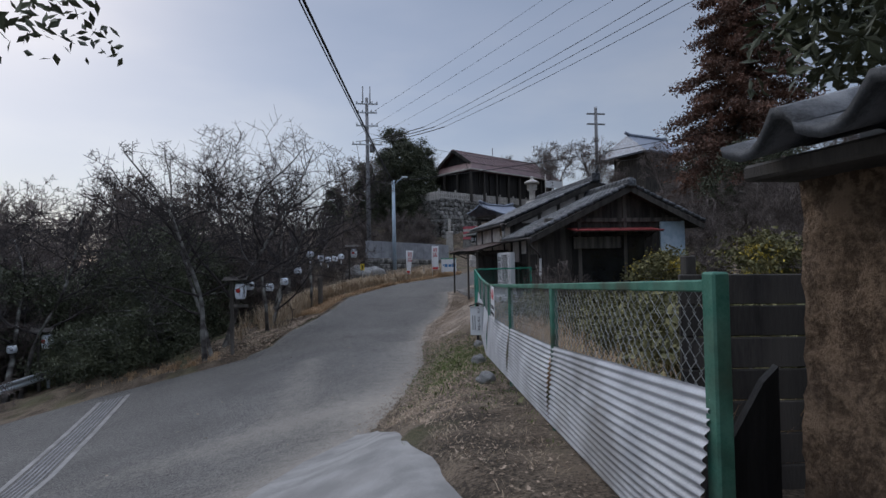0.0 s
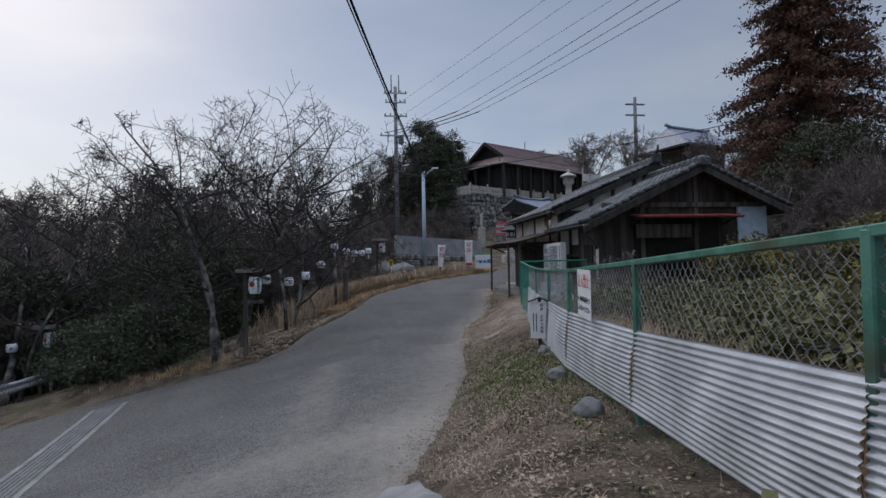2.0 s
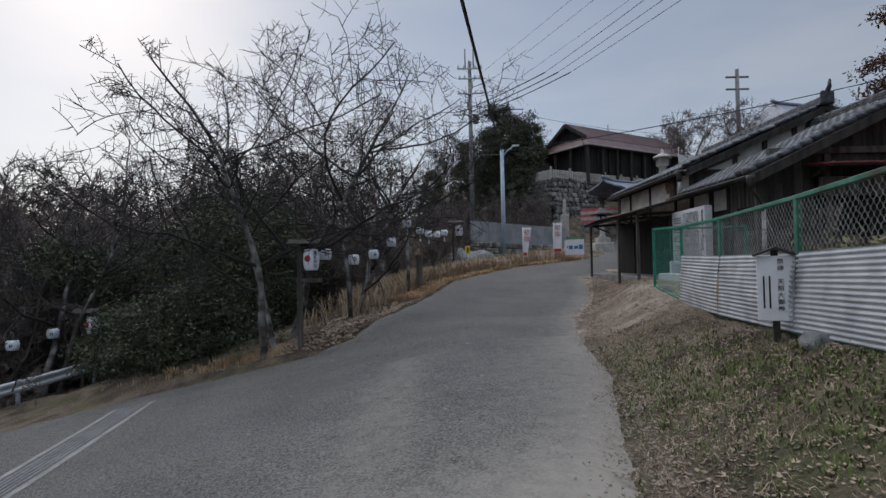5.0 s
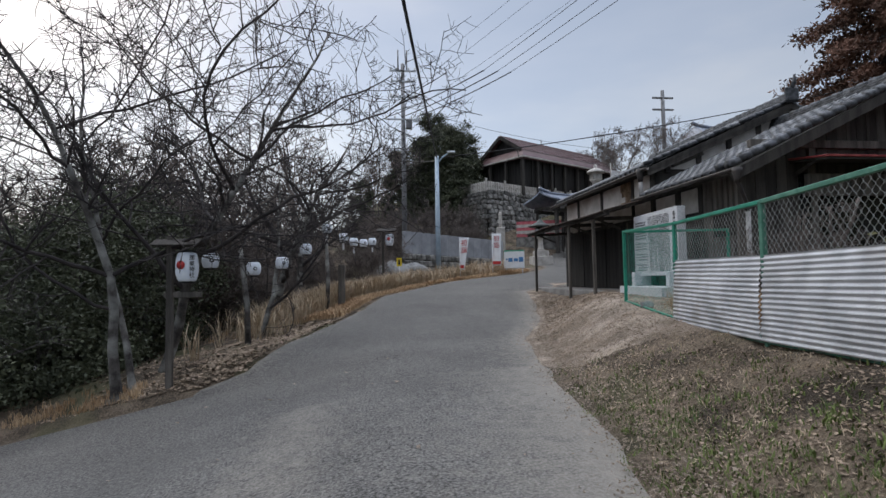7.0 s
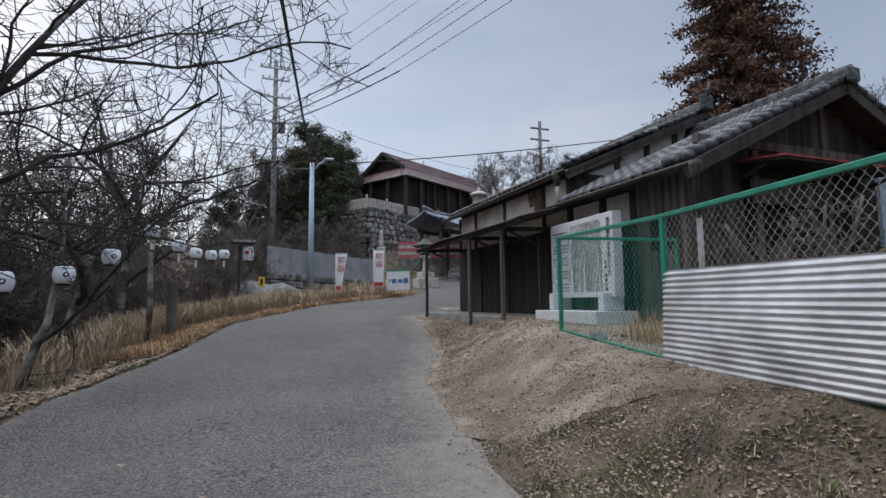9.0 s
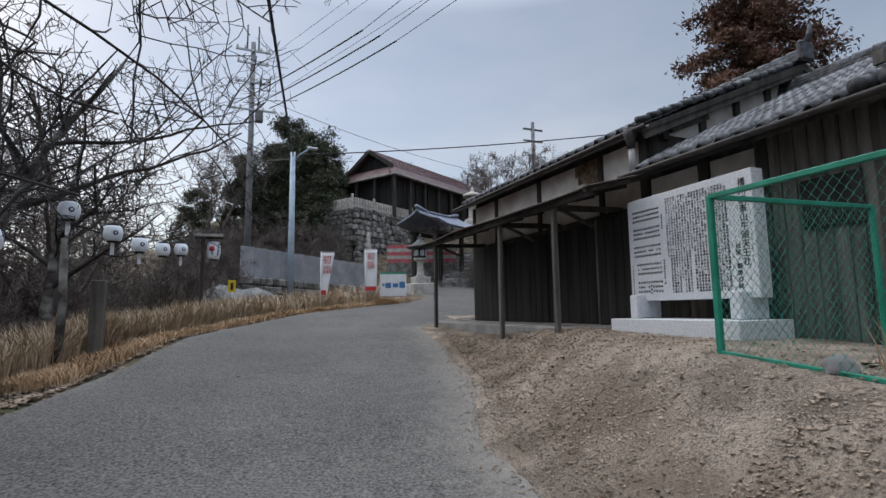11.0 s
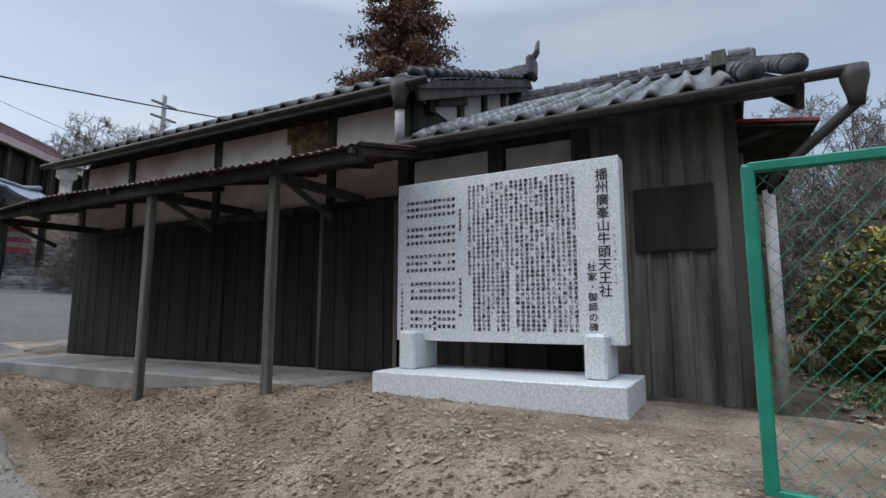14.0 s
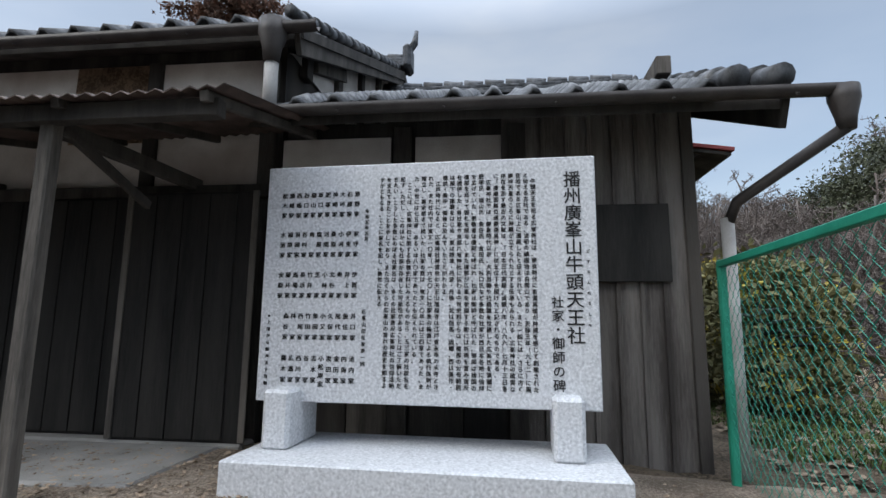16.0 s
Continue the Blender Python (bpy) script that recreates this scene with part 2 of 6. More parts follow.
def dusty(m, colour):
    """Pale dust lies where the mesh attribute says that wheels and rain have left it, broken up by noise."""
    n, l = m.node_tree.nodes, m.node_tree.links
    b = n["Principled BSDF"]
    col = b.inputs["Base Color"].links[0].from_socket
    at, nz, tc = n.new("ShaderNodeAttribute"), n.new("ShaderNodeTexNoise"), n.new("ShaderNodeTexCoord")
    at.attribute_name = "dust"
    nz.inputs["Scale"].default_value, nz.inputs["Detail"].default_value, nz.inputs["Roughness"].default_value = 5.0, 9, 0.75
    l.new(tc.outputs["Object"], nz.inputs["Vector"])
    ad, mr, mx = n.new("ShaderNodeMath"), n.new("ShaderNodeMapRange"), n.new("ShaderNodeMix")
    l.new(at.outputs["Fac"], ad.inputs[0])
    l.new(nz.outputs["Fac"], ad.inputs[1])
    l.new(ad.outputs[0], mr.inputs["Value"])
    mr.inputs["From Min"].default_value, mr.inputs["From Max"].default_value = 0.55, 1.4
    mx.data_type = "RGBA"
    l.new(mr.outputs[0], mx.inputs[0])
    l.new(col, mx.inputs[6])
    mx.inputs[7].default_value = (*colour, 1)
    l.new(mx.outputs[2], b.inputs["Base Color"])


dusty(ASPHALT, (0.27, 0.245, 0.21))


# ---- mesh helpers ----
def thing(name, label, category, at=(0, 0, 0), group="", kind="", rz=0.0):
    ob = new(name)
    ob.matrix_world = pose(*at, 0, 0, rz)
    return tagged(ob, label, category, group, kind)


def part(name, bm, material, parent=None, label="", smooth=False):
    me = bpy.data.meshes.new(name)
    bm.to_mesh(me)
    bm.free()
    if smooth:
        me.shade_smooth()
    me.materials.append(material)
    ob = new(name, me)
    if parent is not None:
        ob.parent = parent
    if label:
        ob["label"] = label
    return ob


def pydata(name, v, f, material, parent=None, smooth=False):
    me = bpy.data.meshes.new(name)
    me.from_pydata(v, [], f)
    if smooth:
        me.shade_smooth()
    me.materials.append(material)
    ob = new(name, me)
    if parent is not None:
        ob.parent = parent
    return ob


def box(bm, x0, x1, y0, y1, z0, z1, bev=0.0, m=None):
    mt = Matrix.LocRotScale(((x0 + x1) / 2, (y0 + y1) / 2, (z0 + z1) / 2), None, (x1 - x0, y1 - y0, z1 - z0))
    if m is not None:
        mt = m @ mt
    vs = bmesh.ops.create_cube(bm, size=1, matrix=mt)["verts"]
    if bev:
        es = list({e for v in vs for e in v.link_edges})
        bmesh.ops.bevel(bm, geom=es, offset=bev, segments=1, affect="EDGES", clamp_overlap=True)
    return bm


def boxp(name, dims, material, parent=None, bev=0.006, label="", m=None):
    bm = bmesh.new()
    box(bm, *dims, bev, m)
    return part(name, bm, material, parent, label)


def beam(name, a, b, w, h, material, parent=None, bev=0.005, label=""):
    """A squared timber from a to b."""
    a, b = Vector(a), Vector(b)
    q = (b - a).to_track_quat("X", "Z").to_matrix().to_4x4()
    bm = bmesh.new()
    box(bm, 0, (b - a).length, -w / 2, w / 2, -h / 2, h / 2, bev, Matrix.Translation(a) @ q)
    return part(name, bm, material, parent, label)


def tube_data(v, f, pts, radii, sides=6, cap=True):
    """Adds a tapered tube along pts to the lists v and f."""
    rings = []
    for i, p in enumerate(pts):
        d = pts[min(i + 1, len(pts) - 1)] - pts[max(i - 1, 0)]
        if d.length < 1e-6:
            d = Vector((0, 0, 1))
        d.normalize()
        u = d.cross(Vector((0.31, 0.17, 0.93)) if abs(d.z) < 0.9 else Vector((1, 0.2, 0)))
        u.normalize()
        w = d.cross(u)
        k = len(v)
        for s in range(sides):
            an = 2 * math.pi * s / sides
            v.append(tuple(p + radii[i] * (math.cos(an) * u + math.sin(an) * w)))
        rings.append(k)
    for a, b in zip(rings, rings[1:]):
        for s in range(sides):
            f.append((a + s, a + (s + 1) % sides, b + (s + 1) % sides, b + s))
    if cap:
        f.append(tuple(range(rings[0] + sides - 1, rings[0] - 1, -1)))
        f.append(tuple(range(rings[-1], rings[-1] + sides)))


def tube(name, pts, r, material, parent=None, sides=8, label=""):
    v, f = [], []
    pts = [Vector(p) for p in pts]
    rr = r if isinstance(r, (list, tuple)) else [r] * len(pts)
    tube_data(v, f, pts, rr, sides)
    ob = pydata(name, v, f, material, parent, smooth=True)
    if label:
        ob["label"] = label
    return ob


def lathe(name, prof, material, parent=None, sides=16, label="", at=(0, 0, 0)):
    v, f = [], []
    for r, z in prof:
        for s in range(sides):
            an = 2 * math.pi * s / sides
            v.append((at[0] + r * math.cos(an), at[1] + r * math.sin(an), at[2] + z))
    for i in range(len(prof) - 1):
        for s in range(sides):
            f.append((i * sides + s, i * sides + (s + 1) % sides, (i + 1) * sides + (s + 1) % sides, (i + 1) * sides + s))
    f.append(tuple(range(sides - 1, -1, -1)))
    f.append(tuple(range((len(prof) - 1) * sides, len(prof) * sides)))
    ob = pydata(name, v, f, material, parent, smooth=True)
    if label:
        ob["label"] = label
    return ob


def writing(name, text, size, material, parent, m, label="", step=1.0, bold=0.0):
    """Engraved or printed characters, one column downwards where the text has line breaks."""
    cu = bpy.data.curves.new(name, "FONT")
    cu.body, cu.size, cu.align_x, cu.align_y = text, size, "CENTER", "TOP"
    cu.space_line, cu.extrude, cu.resolution_u, cu.offset = step, 0.0015, 2, bold
    tmp = new(name, cu)
    me = bpy.data.meshes.new_from_object(tmp)
    bpy.data.objects.remove(tmp)
    me.materials.clear()
    me.materials.append(material)
    ob = new(name, me)
    ob.parent = parent
    ob.matrix_local = m
    if label:
        ob["label"] = label
    return ob


# ---- the lie of the land ----
def smooth01(a):
    a = min(1.0, max(0.0, a))
    return a * a * (3 - 2 * a)


ROAD_Y = (-30, -8, 0, 2, 4.5, 7.5, 10, 13, 16, 20, 24, 27.5, 33, 40, 46, 52, 90)
ROAD_Z = (2.2, 0.7, 0.12, -0.1, -0.5, -0.98, -1.16, -1.18, -1.15, -1.05, -0.75, -0.32, 0.28, 1.0, 1.65, 2.0, 2.4)
RIGHT_Y = (-30, 0, 4.8, 8, 13.3, 17, 20, 22.3, 25, 28, 30, 32, 36, 41, 46, 60)
RIGHT_X = (-1.6, -1.5, -1.1, 0.25, 1.75, 2.3, 2.9, 3.9, 4.7, 5.2, 7.8, 11.5, 17, 20, 22, 28)
LEFT_Y = (18.6, 19, 21, 23.4, 27.4, 31.5, 35.0, 38, 43, 47, 60)
LEFT_X = (-3.6, -2.9, -2.1, -1.4, -0.3, 2.6, 7.2, 9.3, 10.3, 12, 24)
PAD_Y = (-30, 0, 4, 7, 9, 13, 16.4, 19, 22, 29, 33, 40, 50, 90)
PAD_Z = (2.2, 0.45, 0.1, -0.17, -0.22, -0.35, -0.36, -0.22, -0.17, -0.17, 0.3, 1.1, 2.2, 3.0)


def road_z(y):
    return float(np.interp(y, ROAD_Y, ROAD_Z))


def right_x(y):
    return float(np.interp(y, RIGHT_Y, RIGHT_X))


def left_x(y):
    return float(np.interp(y, LEFT_Y, LEFT_X))


def land(x, y):
    """Height of the ground: road with its fall to the side lane, verge and house yard, banks and hills."""
    z = road_z(y)
    xr = right_x(y)
    if x > xr:
        d = x - xr
        wid = 1.9 if y > 8 else 1.9 + (8 - y) * 0.12
        z += (float(np.interp(y, PAD_Y, PAD_Z)) - z) * smooth01(d / wid)
        if x > 15:
            z += 0.23 * min(x - 15, 24) * smooth01((x - 15) / 8)
    else:
        d = max(0.0, -0.2 - x)
        fall = 0.19 * min(d, 22)
        if y > 18:
            e = max(0.0, left_x(y) - x)
            bank = (0.16 * e + 0.1 * max(0.0, e - 3.5)) * (1 - 0.8 * smooth01((y - 31) / 4) * smooth01((x + 3) / 2.5))
            w = smooth01((y - 18) / 2.5)
            fall = fall * (1 - w) + min(bank, 4.2) * w
        z -= fall
    if y > 46:
        up = smooth01((y - 46) / 22) * 8.0
        z += up * smooth01((x + 35) / 30) * (1 - 0.75 * smooth01((x - 24) / 14))
    return z


# ---- ground and road ----
def patch_grid(xs, ys, height, keep=None):
    v, f, idx = [], [], {}
    for j, y in enumerate(ys):
        for i, x in enumerate(xs):
            idx[i, j] = len(v)
            v.append((x, y, height(x, y)))
    for j in range(len(ys) - 1):
        for i in range(len(xs) - 1):
            if keep is None or keep((xs[i] + xs[i + 1]) / 2, (ys[j] + ys[j + 1]) / 2):
                f.append((idx[i, j], idx[i + 1, j], idx[i + 1, j + 1], idx[i, j + 1]))
    return v, f


def rough(x, y, size=0.9, amp=0.05):
    return amp * noise.fractal(Vector((x / size, y / size, 0.3)), 1.0, 2.0, 4)


def apron_x(y):
    return float(np.interp(y, (-10, 1, 4.4, 6.5, 8.0), (1.0, 0.8, 0.55, 0.42, 0.28)))


def ground_z(x, y):
    z = land(x, y)
    xr = right_x(y)
    d = x - xr
    if d > 0.1:
        z += rough(x, y) * min(1, d) + rough(x, y, 0.25, 0.014)
        if -9 < y < 8 and x < apron_x(y):
            z -= 0.08
        elif 14.6 < y < 30.2 and right_x(y) - 0.1 + 1.5 * smooth01((17.2 - y) / 2) + 0.25 < x < 6.7:
            z -= 0.09
    elif y > 18.6 and x < left_x(y) - 0.1:
        z += rough(x, y, 1.3, 0.1) * min(1, left_x(y) - x)
    else:
        z -= 0.05
    return z


xs = [-400, -200, -120, -80, -60, -48, -40, -34] + [-30 + i for i in range(18)] + [-12 + 0.5 * i for i in range(18)]
xs += [-3 + 0.16 * i for i in range(72)] + [8.6 + 0.8 * i for i in range(22)] + [28, 33, 40, 50, 65, 90, 130, 220, 400]
ys = [-400, -150, -60, -30, -15, -8] + [-5 + 0.4 * i for i in range(22)] + [3.8 + 0.16 * i for i in range(130)]
ys += [24.7 + 0.45 * i for i in range(30)] + [39 + 1.2 * i for i in range(22)] + [68, 75, 85, 100, 130, 180, 260, 400, 900]
v, f = patch_grid(xs, ys, ground_z)
ground = tagged(pydata("ground", v, f, SOIL, smooth=True), "sloping leaf-strewn brown soil with patches of thin grass", "ground", kind="structure")


def strip(name, y_list, x_from, x_to, n, lift, material, label, parent=None, lip=0.06):
    """A sheet between two edge lines, laid on the land, with feathered uneven edges."""
    v, f = [], []
    for y in y_list:
        a, b = x_from(y), x_to(y)
        a += 0.12 * noise.noise(Vector((y * 0.9, 3.1, 0))) + 0.05 * noise.noise(Vector((y * 4, 7, 0)))
        b += 0.12 * noise.noise(Vector((y * 0.8, 9.7, 0))) + 0.06 * noise.noise(Vector((y * 5, 1, 0)))
        for i in range(n + 1):
            u = i / n
            x = a + (b - a) * u
            z = land(x, y) + lift
            if i in (0, n):
                z -= lip
            v.append((x, y, z))
    for j in range(len(y_list) - 1):
        for i in range(n):
            k = j * (n + 1) + i
            f.append((k, k + 1, k + n + 2, k + n + 1))
    ob = pydata(name, v, f, material, parent, smooth=True)
    return tagged(ob, label, name.replace("_", " "), kind="structure")


def road_left(y):
    if y > 18.4:
        return left_x(y)
    return max(-40.0, -3.6 - (18.4 - y) * 9 if y > 17.9 else -8.0 - (17.9 - y) * 2.5)


road_rows = [-25 + 1.5 * i for i in range(16)] + [-0.8 + 0.2 * i for i in range(180)] + [35.5 + i for i in range(18)]
road = strip("road", road_rows, road_left, right_x, 60, 0.015, ASPHALT, "dark grey worn asphalt road with pale dusty edges")
dust = road.data.attributes.new("dust", "FLOAT", "POINT")
for i, q in enumerate(road.data.vertices):
    x, y = q.co.x, q.co.y
    e = max(0.0, right_x(y) - x)
    wide = 0.75 if y < 17 else 0.4
    d = 0.75 * math.exp(-e / wide)
    if y < 16:
        d += 0.32 * math.exp(-((y - 9.6 - 0.25 * x) / 0.9) ** 2) * smooth01((x + 6) / 5)
        d += 0.3 * math.exp(-((x + 1.3) / 0.45) ** 2) * smooth01((y - 8) / 4)
    el = max(0.0, x - left_x(y)) if y > 18.6 else 9.0
    d += 0.35 * math.exp(-el / 0.25)
    dust.data[i].value = d


strip("apron", [-9 + 0.5 * i for i in range(34)] , lambda y: right_x(y) - 0.08, apron_x, 8, 0.022, CONCRETE, "pale worn concrete apron beside the road")
strip("yard", [14.5 + 0.2 * i for i in range(80)], lambda y: right_x(y) - 0.1 + 1.5 * smooth01((17.2 - y) / 2), lambda y: 6.75, 20, 0.022,
      PALE_SOIL, "pale gravelly trodden soil in front of the house", lip=0.03)

# grated drain across the mouth of the side lane
drain = tagged(new("drain_grate"), "weathered steel drain grating across the asphalt lane", "drain", kind="structure")
d0, d1 = Vector((-7.1, 17.0, 0)), Vector((-4.9, 7.0, 0))
dd = (d1 - d0).normalized()
dn = Vector((-dd.y, dd.x, 0))
for off, w, mt, nm in ((-0.36, 0.12, CONCRETE, "kerb"), (0.36, 0.12, CONCRETE, "kerb"), (-0.2, 0.04, POLE_CONC, "bar"), (-0.1, 0.04, POLE_CONC, "bar"), (0.0, 0.04, POLE_CONC, "bar"), (0.1, 0.04, POLE_CONC, "bar"), (0.2, 0.04, POLE_CONC, "bar")):
    v, f = [], []
    for i in range(41):
        p = d0 + (d1 - d0) * i / 40 + dn * off
        for s, h in ((-w / 2, -0.03), (-w / 2, 0.022), (w / 2, 0.022), (w / 2, -0.03)):
            q = p + dn * s
            v.append((q.x, q.y, land(q.x, q.y) + h))
        if i:
            k = 4 * i
            f += [(k - 4, k - 3, k + 1, k), (k - 3, k - 2, k + 2, k + 1), (k - 2, k - 1, k + 3, k + 2)]
    pydata(nm, v, f, mt, drain)


# ---- the old house: shed wing and main wing ----
WALL_X = 6.95
house = thing("house", "old dark timber farmhouse with smoked clay tile roofs", "house", (0, 0, 0))


def tile_mesh():
    """One pantile: an S-shaped curved piece with thickness, 0.29 wide and 0.30 long, lying along +x (down-slope) and y."""
    prof = []
    for i in range(9):
        u = i / 8
        yy = u * 0.305
        zz = 0.066 * math.sin(math.pi * min(1, (1 - u) / 0.42)) if u > 0.58 else -0.034 * math.sin(math.pi * u / 0.58)
        prof.append((yy, zz))
    v, f = [], []
    for x in (0.0, 0.31):
        for th in (0.022, -0.01):
            for yy, zz in prof:
                v.append((x, yy, zz + th))
    n = 9
    for i in range(n - 1):
        f.append((i, i + 1, 2 * n + i + 1, 2 * n + i))
        f.append((n + i + 1, n + i, 3 * n + i, 3 * n + i + 1))
        f.append((2 * n + i, 2 * n + i + 1, 3 * n + i + 1, 3 * n + i))
    me = bpy.data.meshes.new("roof_tile")
    me.from_pydata(v, [], f)
    me.shade_smooth()
    me.materials.append(TILE)
    return me


TILE_ME = tile_mesh()


def tiled_slope(parent, x_eave, z_eave, x_ridge, z_ridge, y0, y1, singles):
    """Courses of pantiles on the slope that faces the yard. The lowest courses are pieces of their own, the rest one joined part."""
    ln = math.hypot(x_ridge - x_eave, z_ridge - z_eave)
    cols, rows_n = int((y1 - y0) / 0.285), int(ln / 0.25)
    ux, uz = (x_eave - x_ridge) / ln, (z_eave - z_ridge) / ln
    ang = math.atan2(z_ridge - z_eave, x_ridge - x_eave)
    v, f = [], []
    src = [Vector(q.co) for q in TILE_ME.vertices]
    faces = [tuple(p.vertices) for p in TILE_ME.polygons]
    for r in range(rows_n):
        for c in range(cols):
            s = ln - (r + 1) * 0.25
            sag = 0.02 * math.sin(c * 0.7 + r * 0.3) * min(1, r / 4)
            m = Matrix.Translation((x_ridge + ux * s, y0 + c * 0.285, z_ridge + uz * s + 0.07 + sag)) @ Euler((random.uniform(-.02, .02), ang + random.uniform(-.03, .03) + 0.085, math.pi + random.uniform(-.01, .01))).to_matrix().to_4x4()
            m = m @ Matrix.Translation((0, -0.29, 0))
            if r < singles:
                ob = new("roof_tile", TILE_ME)
                ob.parent = parent
                ob.matrix_local = m
            else:
                k = len(v)
                v += [tuple(m @ q) for q in src]
                f += [tuple(k + i for i in fc) for fc in faces]
    if v:
        tagged(pydata("upper_tiles", v, f, TILE, parent, smooth=True), kind="stuff")


def roof_body(name, xe, ze, xr, zr, xb, zb, y0, y1, parent):
    """The timber roof deck under the tiles, a solid prism with both slopes, boards 0.12 thick."""
    v, f = [], []
    for y in (y0, y1):
        v += [(xe, y, ze), (xr, y, zr), (xb, y, zb), (xb, y, zb - 0.13), (xr, y, zr - 0.15), (xe, y, ze - 0.09)]
    f = [(0, 1, 7, 6), (1, 2, 8, 7), (2, 3, 9, 8), (3, 4, 10, 9), (4, 5, 11, 10), (5, 0, 6, 11), (5, 4, 1, 0), (4, 3, 2, 1), (6, 7, 10, 11), (7, 8, 9, 10)]
    return pydata(name, v, f, OLD_WOOD, parent)


SX, SZ, SRX, SRZ = 6.4, 2.27, 10.5, 4.22       # shed: eave and ridge
SY0, SY1 = 17.93, 21.75
MX, MZ, MRX, MRZ = 6.6, 3.08, 10.8, 4.9        # main wing
MY0, MY1 = 21.45, 28.7
shed_roof = roof_body("shed_roof", SX, SZ, SRX, SRZ, 13.6, 2.75, SY0 + 0.1, SY1, house)
main_roof = roof_body("main_roof", MX, MZ, MRX, MRZ, 15.0, 3.1, MY0, MY1, house)


def ridge(name, x, z, y0, y1, parent):
    """Ridge of stacked flat tiles under a row of round ones, with an end tile."""
    bm = bmesh.new()
    for k in range(3):
        box(bm, x - 0.17 + 0.02 * k, x + 0.17 - 0.02 * k, y0, y1, z + 0.03 + 0.06 * k, z + 0.08 + 0.06 * k, 0.008)
    ob = part(name, bm, TILE, parent)
    n = int((y1 - y0) / 0.3)
    for i in range(n):
        v, f = [], []
        ya = y0 + i * (y1 - y0) / n
        tube_data(v, f, [Vector((x, ya, z + 0.22)), Vector((x, ya + 0.29, z + 0.235))], [0.085, 0.095], 10)
        pydata("ridge_tile", v, f, TILE, ob, smooth=True)
    return ob


ridge("shed_ridge", SRX, SRZ, SY0, SY1, house)
mr = ridge("main_ridge", MRX, MRZ, MY0, MY1, house)
# upturned ornament at the end of the main ridge
bm = bmesh.new()
box(bm, MRX - 0.2, MRX + 0.2, MY0 - 0.12, MY0 + 0.02, MRZ + 0.0, MRZ + 0.42, 0.05)
part("end_tile", bm, TILE, house)
tube("end_horn", [(MRX, MY0, MRZ + 0.3), (MRX, MY0 - 0.15, MRZ + 0.5), (MRX, MY0 - 0.18, MRZ + 0.72)], [0.07, 0.06, 0.03], TILE, house)
bm = bmesh.new()
box(bm, SRX - 0.17, SRX + 0.17, SY0 - 0.06, SY0 + 0.02, SRZ - 0.05, SRZ + 0.25, 0.05)
part("end_tile", bm, TILE, house)


def verge(x0, z0, x1, z1, y, parent, r=0.085):
    """Round verge tiles that run up the gable edge."""
    n = int(math.hypot(x1 - x0, z1 - z0) / 0.27)
    for i in range(n):
        a, b = i / n, (i + 1.08) / n
        tube("verge_tile", [(x0 + (x1 - x0) * a, y, z0 + (z1 - z0) * a + 0.09), (x0 + (x1 - x0) * b, y, z0 + (z1 - z0) * b + 0.07)], [r, r * 0.85], TILE, parent, 10)


for yy in (SY0 + 0.14, SY0 + 0.42):
    verge(SX - 0.05, SZ + 0.03, SRX, SRZ, yy, house)
verge(13.65, 2.78, SRX, SRZ, SY0 + 0.14, house)
verge(MX - 0.05, MZ + 0.03, MRX, MRZ, MY0 + 0.1, house, 0.055)
verge(15.05, 3.13, MRX, MRZ, MY0 + 0.1, house, 0.055)
# boards along the gable edges
for (xa, za, xb, zb, y) in ((SX, SZ, SRX, SRZ, SY0 + 0.12), (13.6, 2.75, SRX, SRZ, SY0 + 0.12), (MX, MZ, MRX, MRZ, MY0 + 0.05), (15.0, 3.1, MRX, MRZ, MY0 + 0.05)):
    beam("bargeboard", (xa, y, za - 0.12), (xb, y, zb - 0.12), 0.05, 0.2, OLD_WOOD, house)

# walls of the shed wing
shed_wall = boxp("shed_wall", (WALL_X + 0.03, 13.0, 18.6, 21.7, -0.6, 2.42), OLD_WOOD, house, 0)
v = [(WALL_X + 0.1, 18.62, 2.3), (SRX, 18.62, 4.05), (13.0, 18.62, 2.3), (WALL_X + 0.1, 18.75, 2.3), (SRX, 18.75, 4.05), (13.0, 18.75, 2.3)]
pydata("shed_gable", v, [(0, 1, 2), (5, 4, 3), (0, 3, 4, 1), (1, 4, 5, 2)], BLACK_BOARD, house)
y = 18.52
while y < 19.75:
    w = random.uniform(0.15, 0.19)
    boxp("wall_board", (WALL_X - 0.012 - random.uniform(0, 0.008), WALL_X + 0.03, y, y + w - 0.012, -0.45, 2.43), BOARD, shed_wall, 0.004)
    boxp("batten", (WALL_X - 0.04, WALL_X - 0.022, y - 0.016, y + 0.016, -0.45, 2.43), BOARD, shed_wall, 0.004)
    y += w
boxp("dark_panel", (WALL_X - 0.065, WALL_X - 0.042, 18.66, 19.33, 1.08, 1.67), BLACK_BOARD, shed_wall, 0.005, "smooth black board panel")
boxp("plaster_panel", (WALL_X - 0.005, WALL_X + 0.03, 20.8, 21.72, 1.35, 2.28), PLASTER, shed_wall, 0.002)
boxp("plaster_panel", (WALL_X + 0.012, WALL_X + 0.03, 19.85, 20.6, 1.72, 2.28), PLASTER, shed_wall, 0.002, "grey plaster panel")
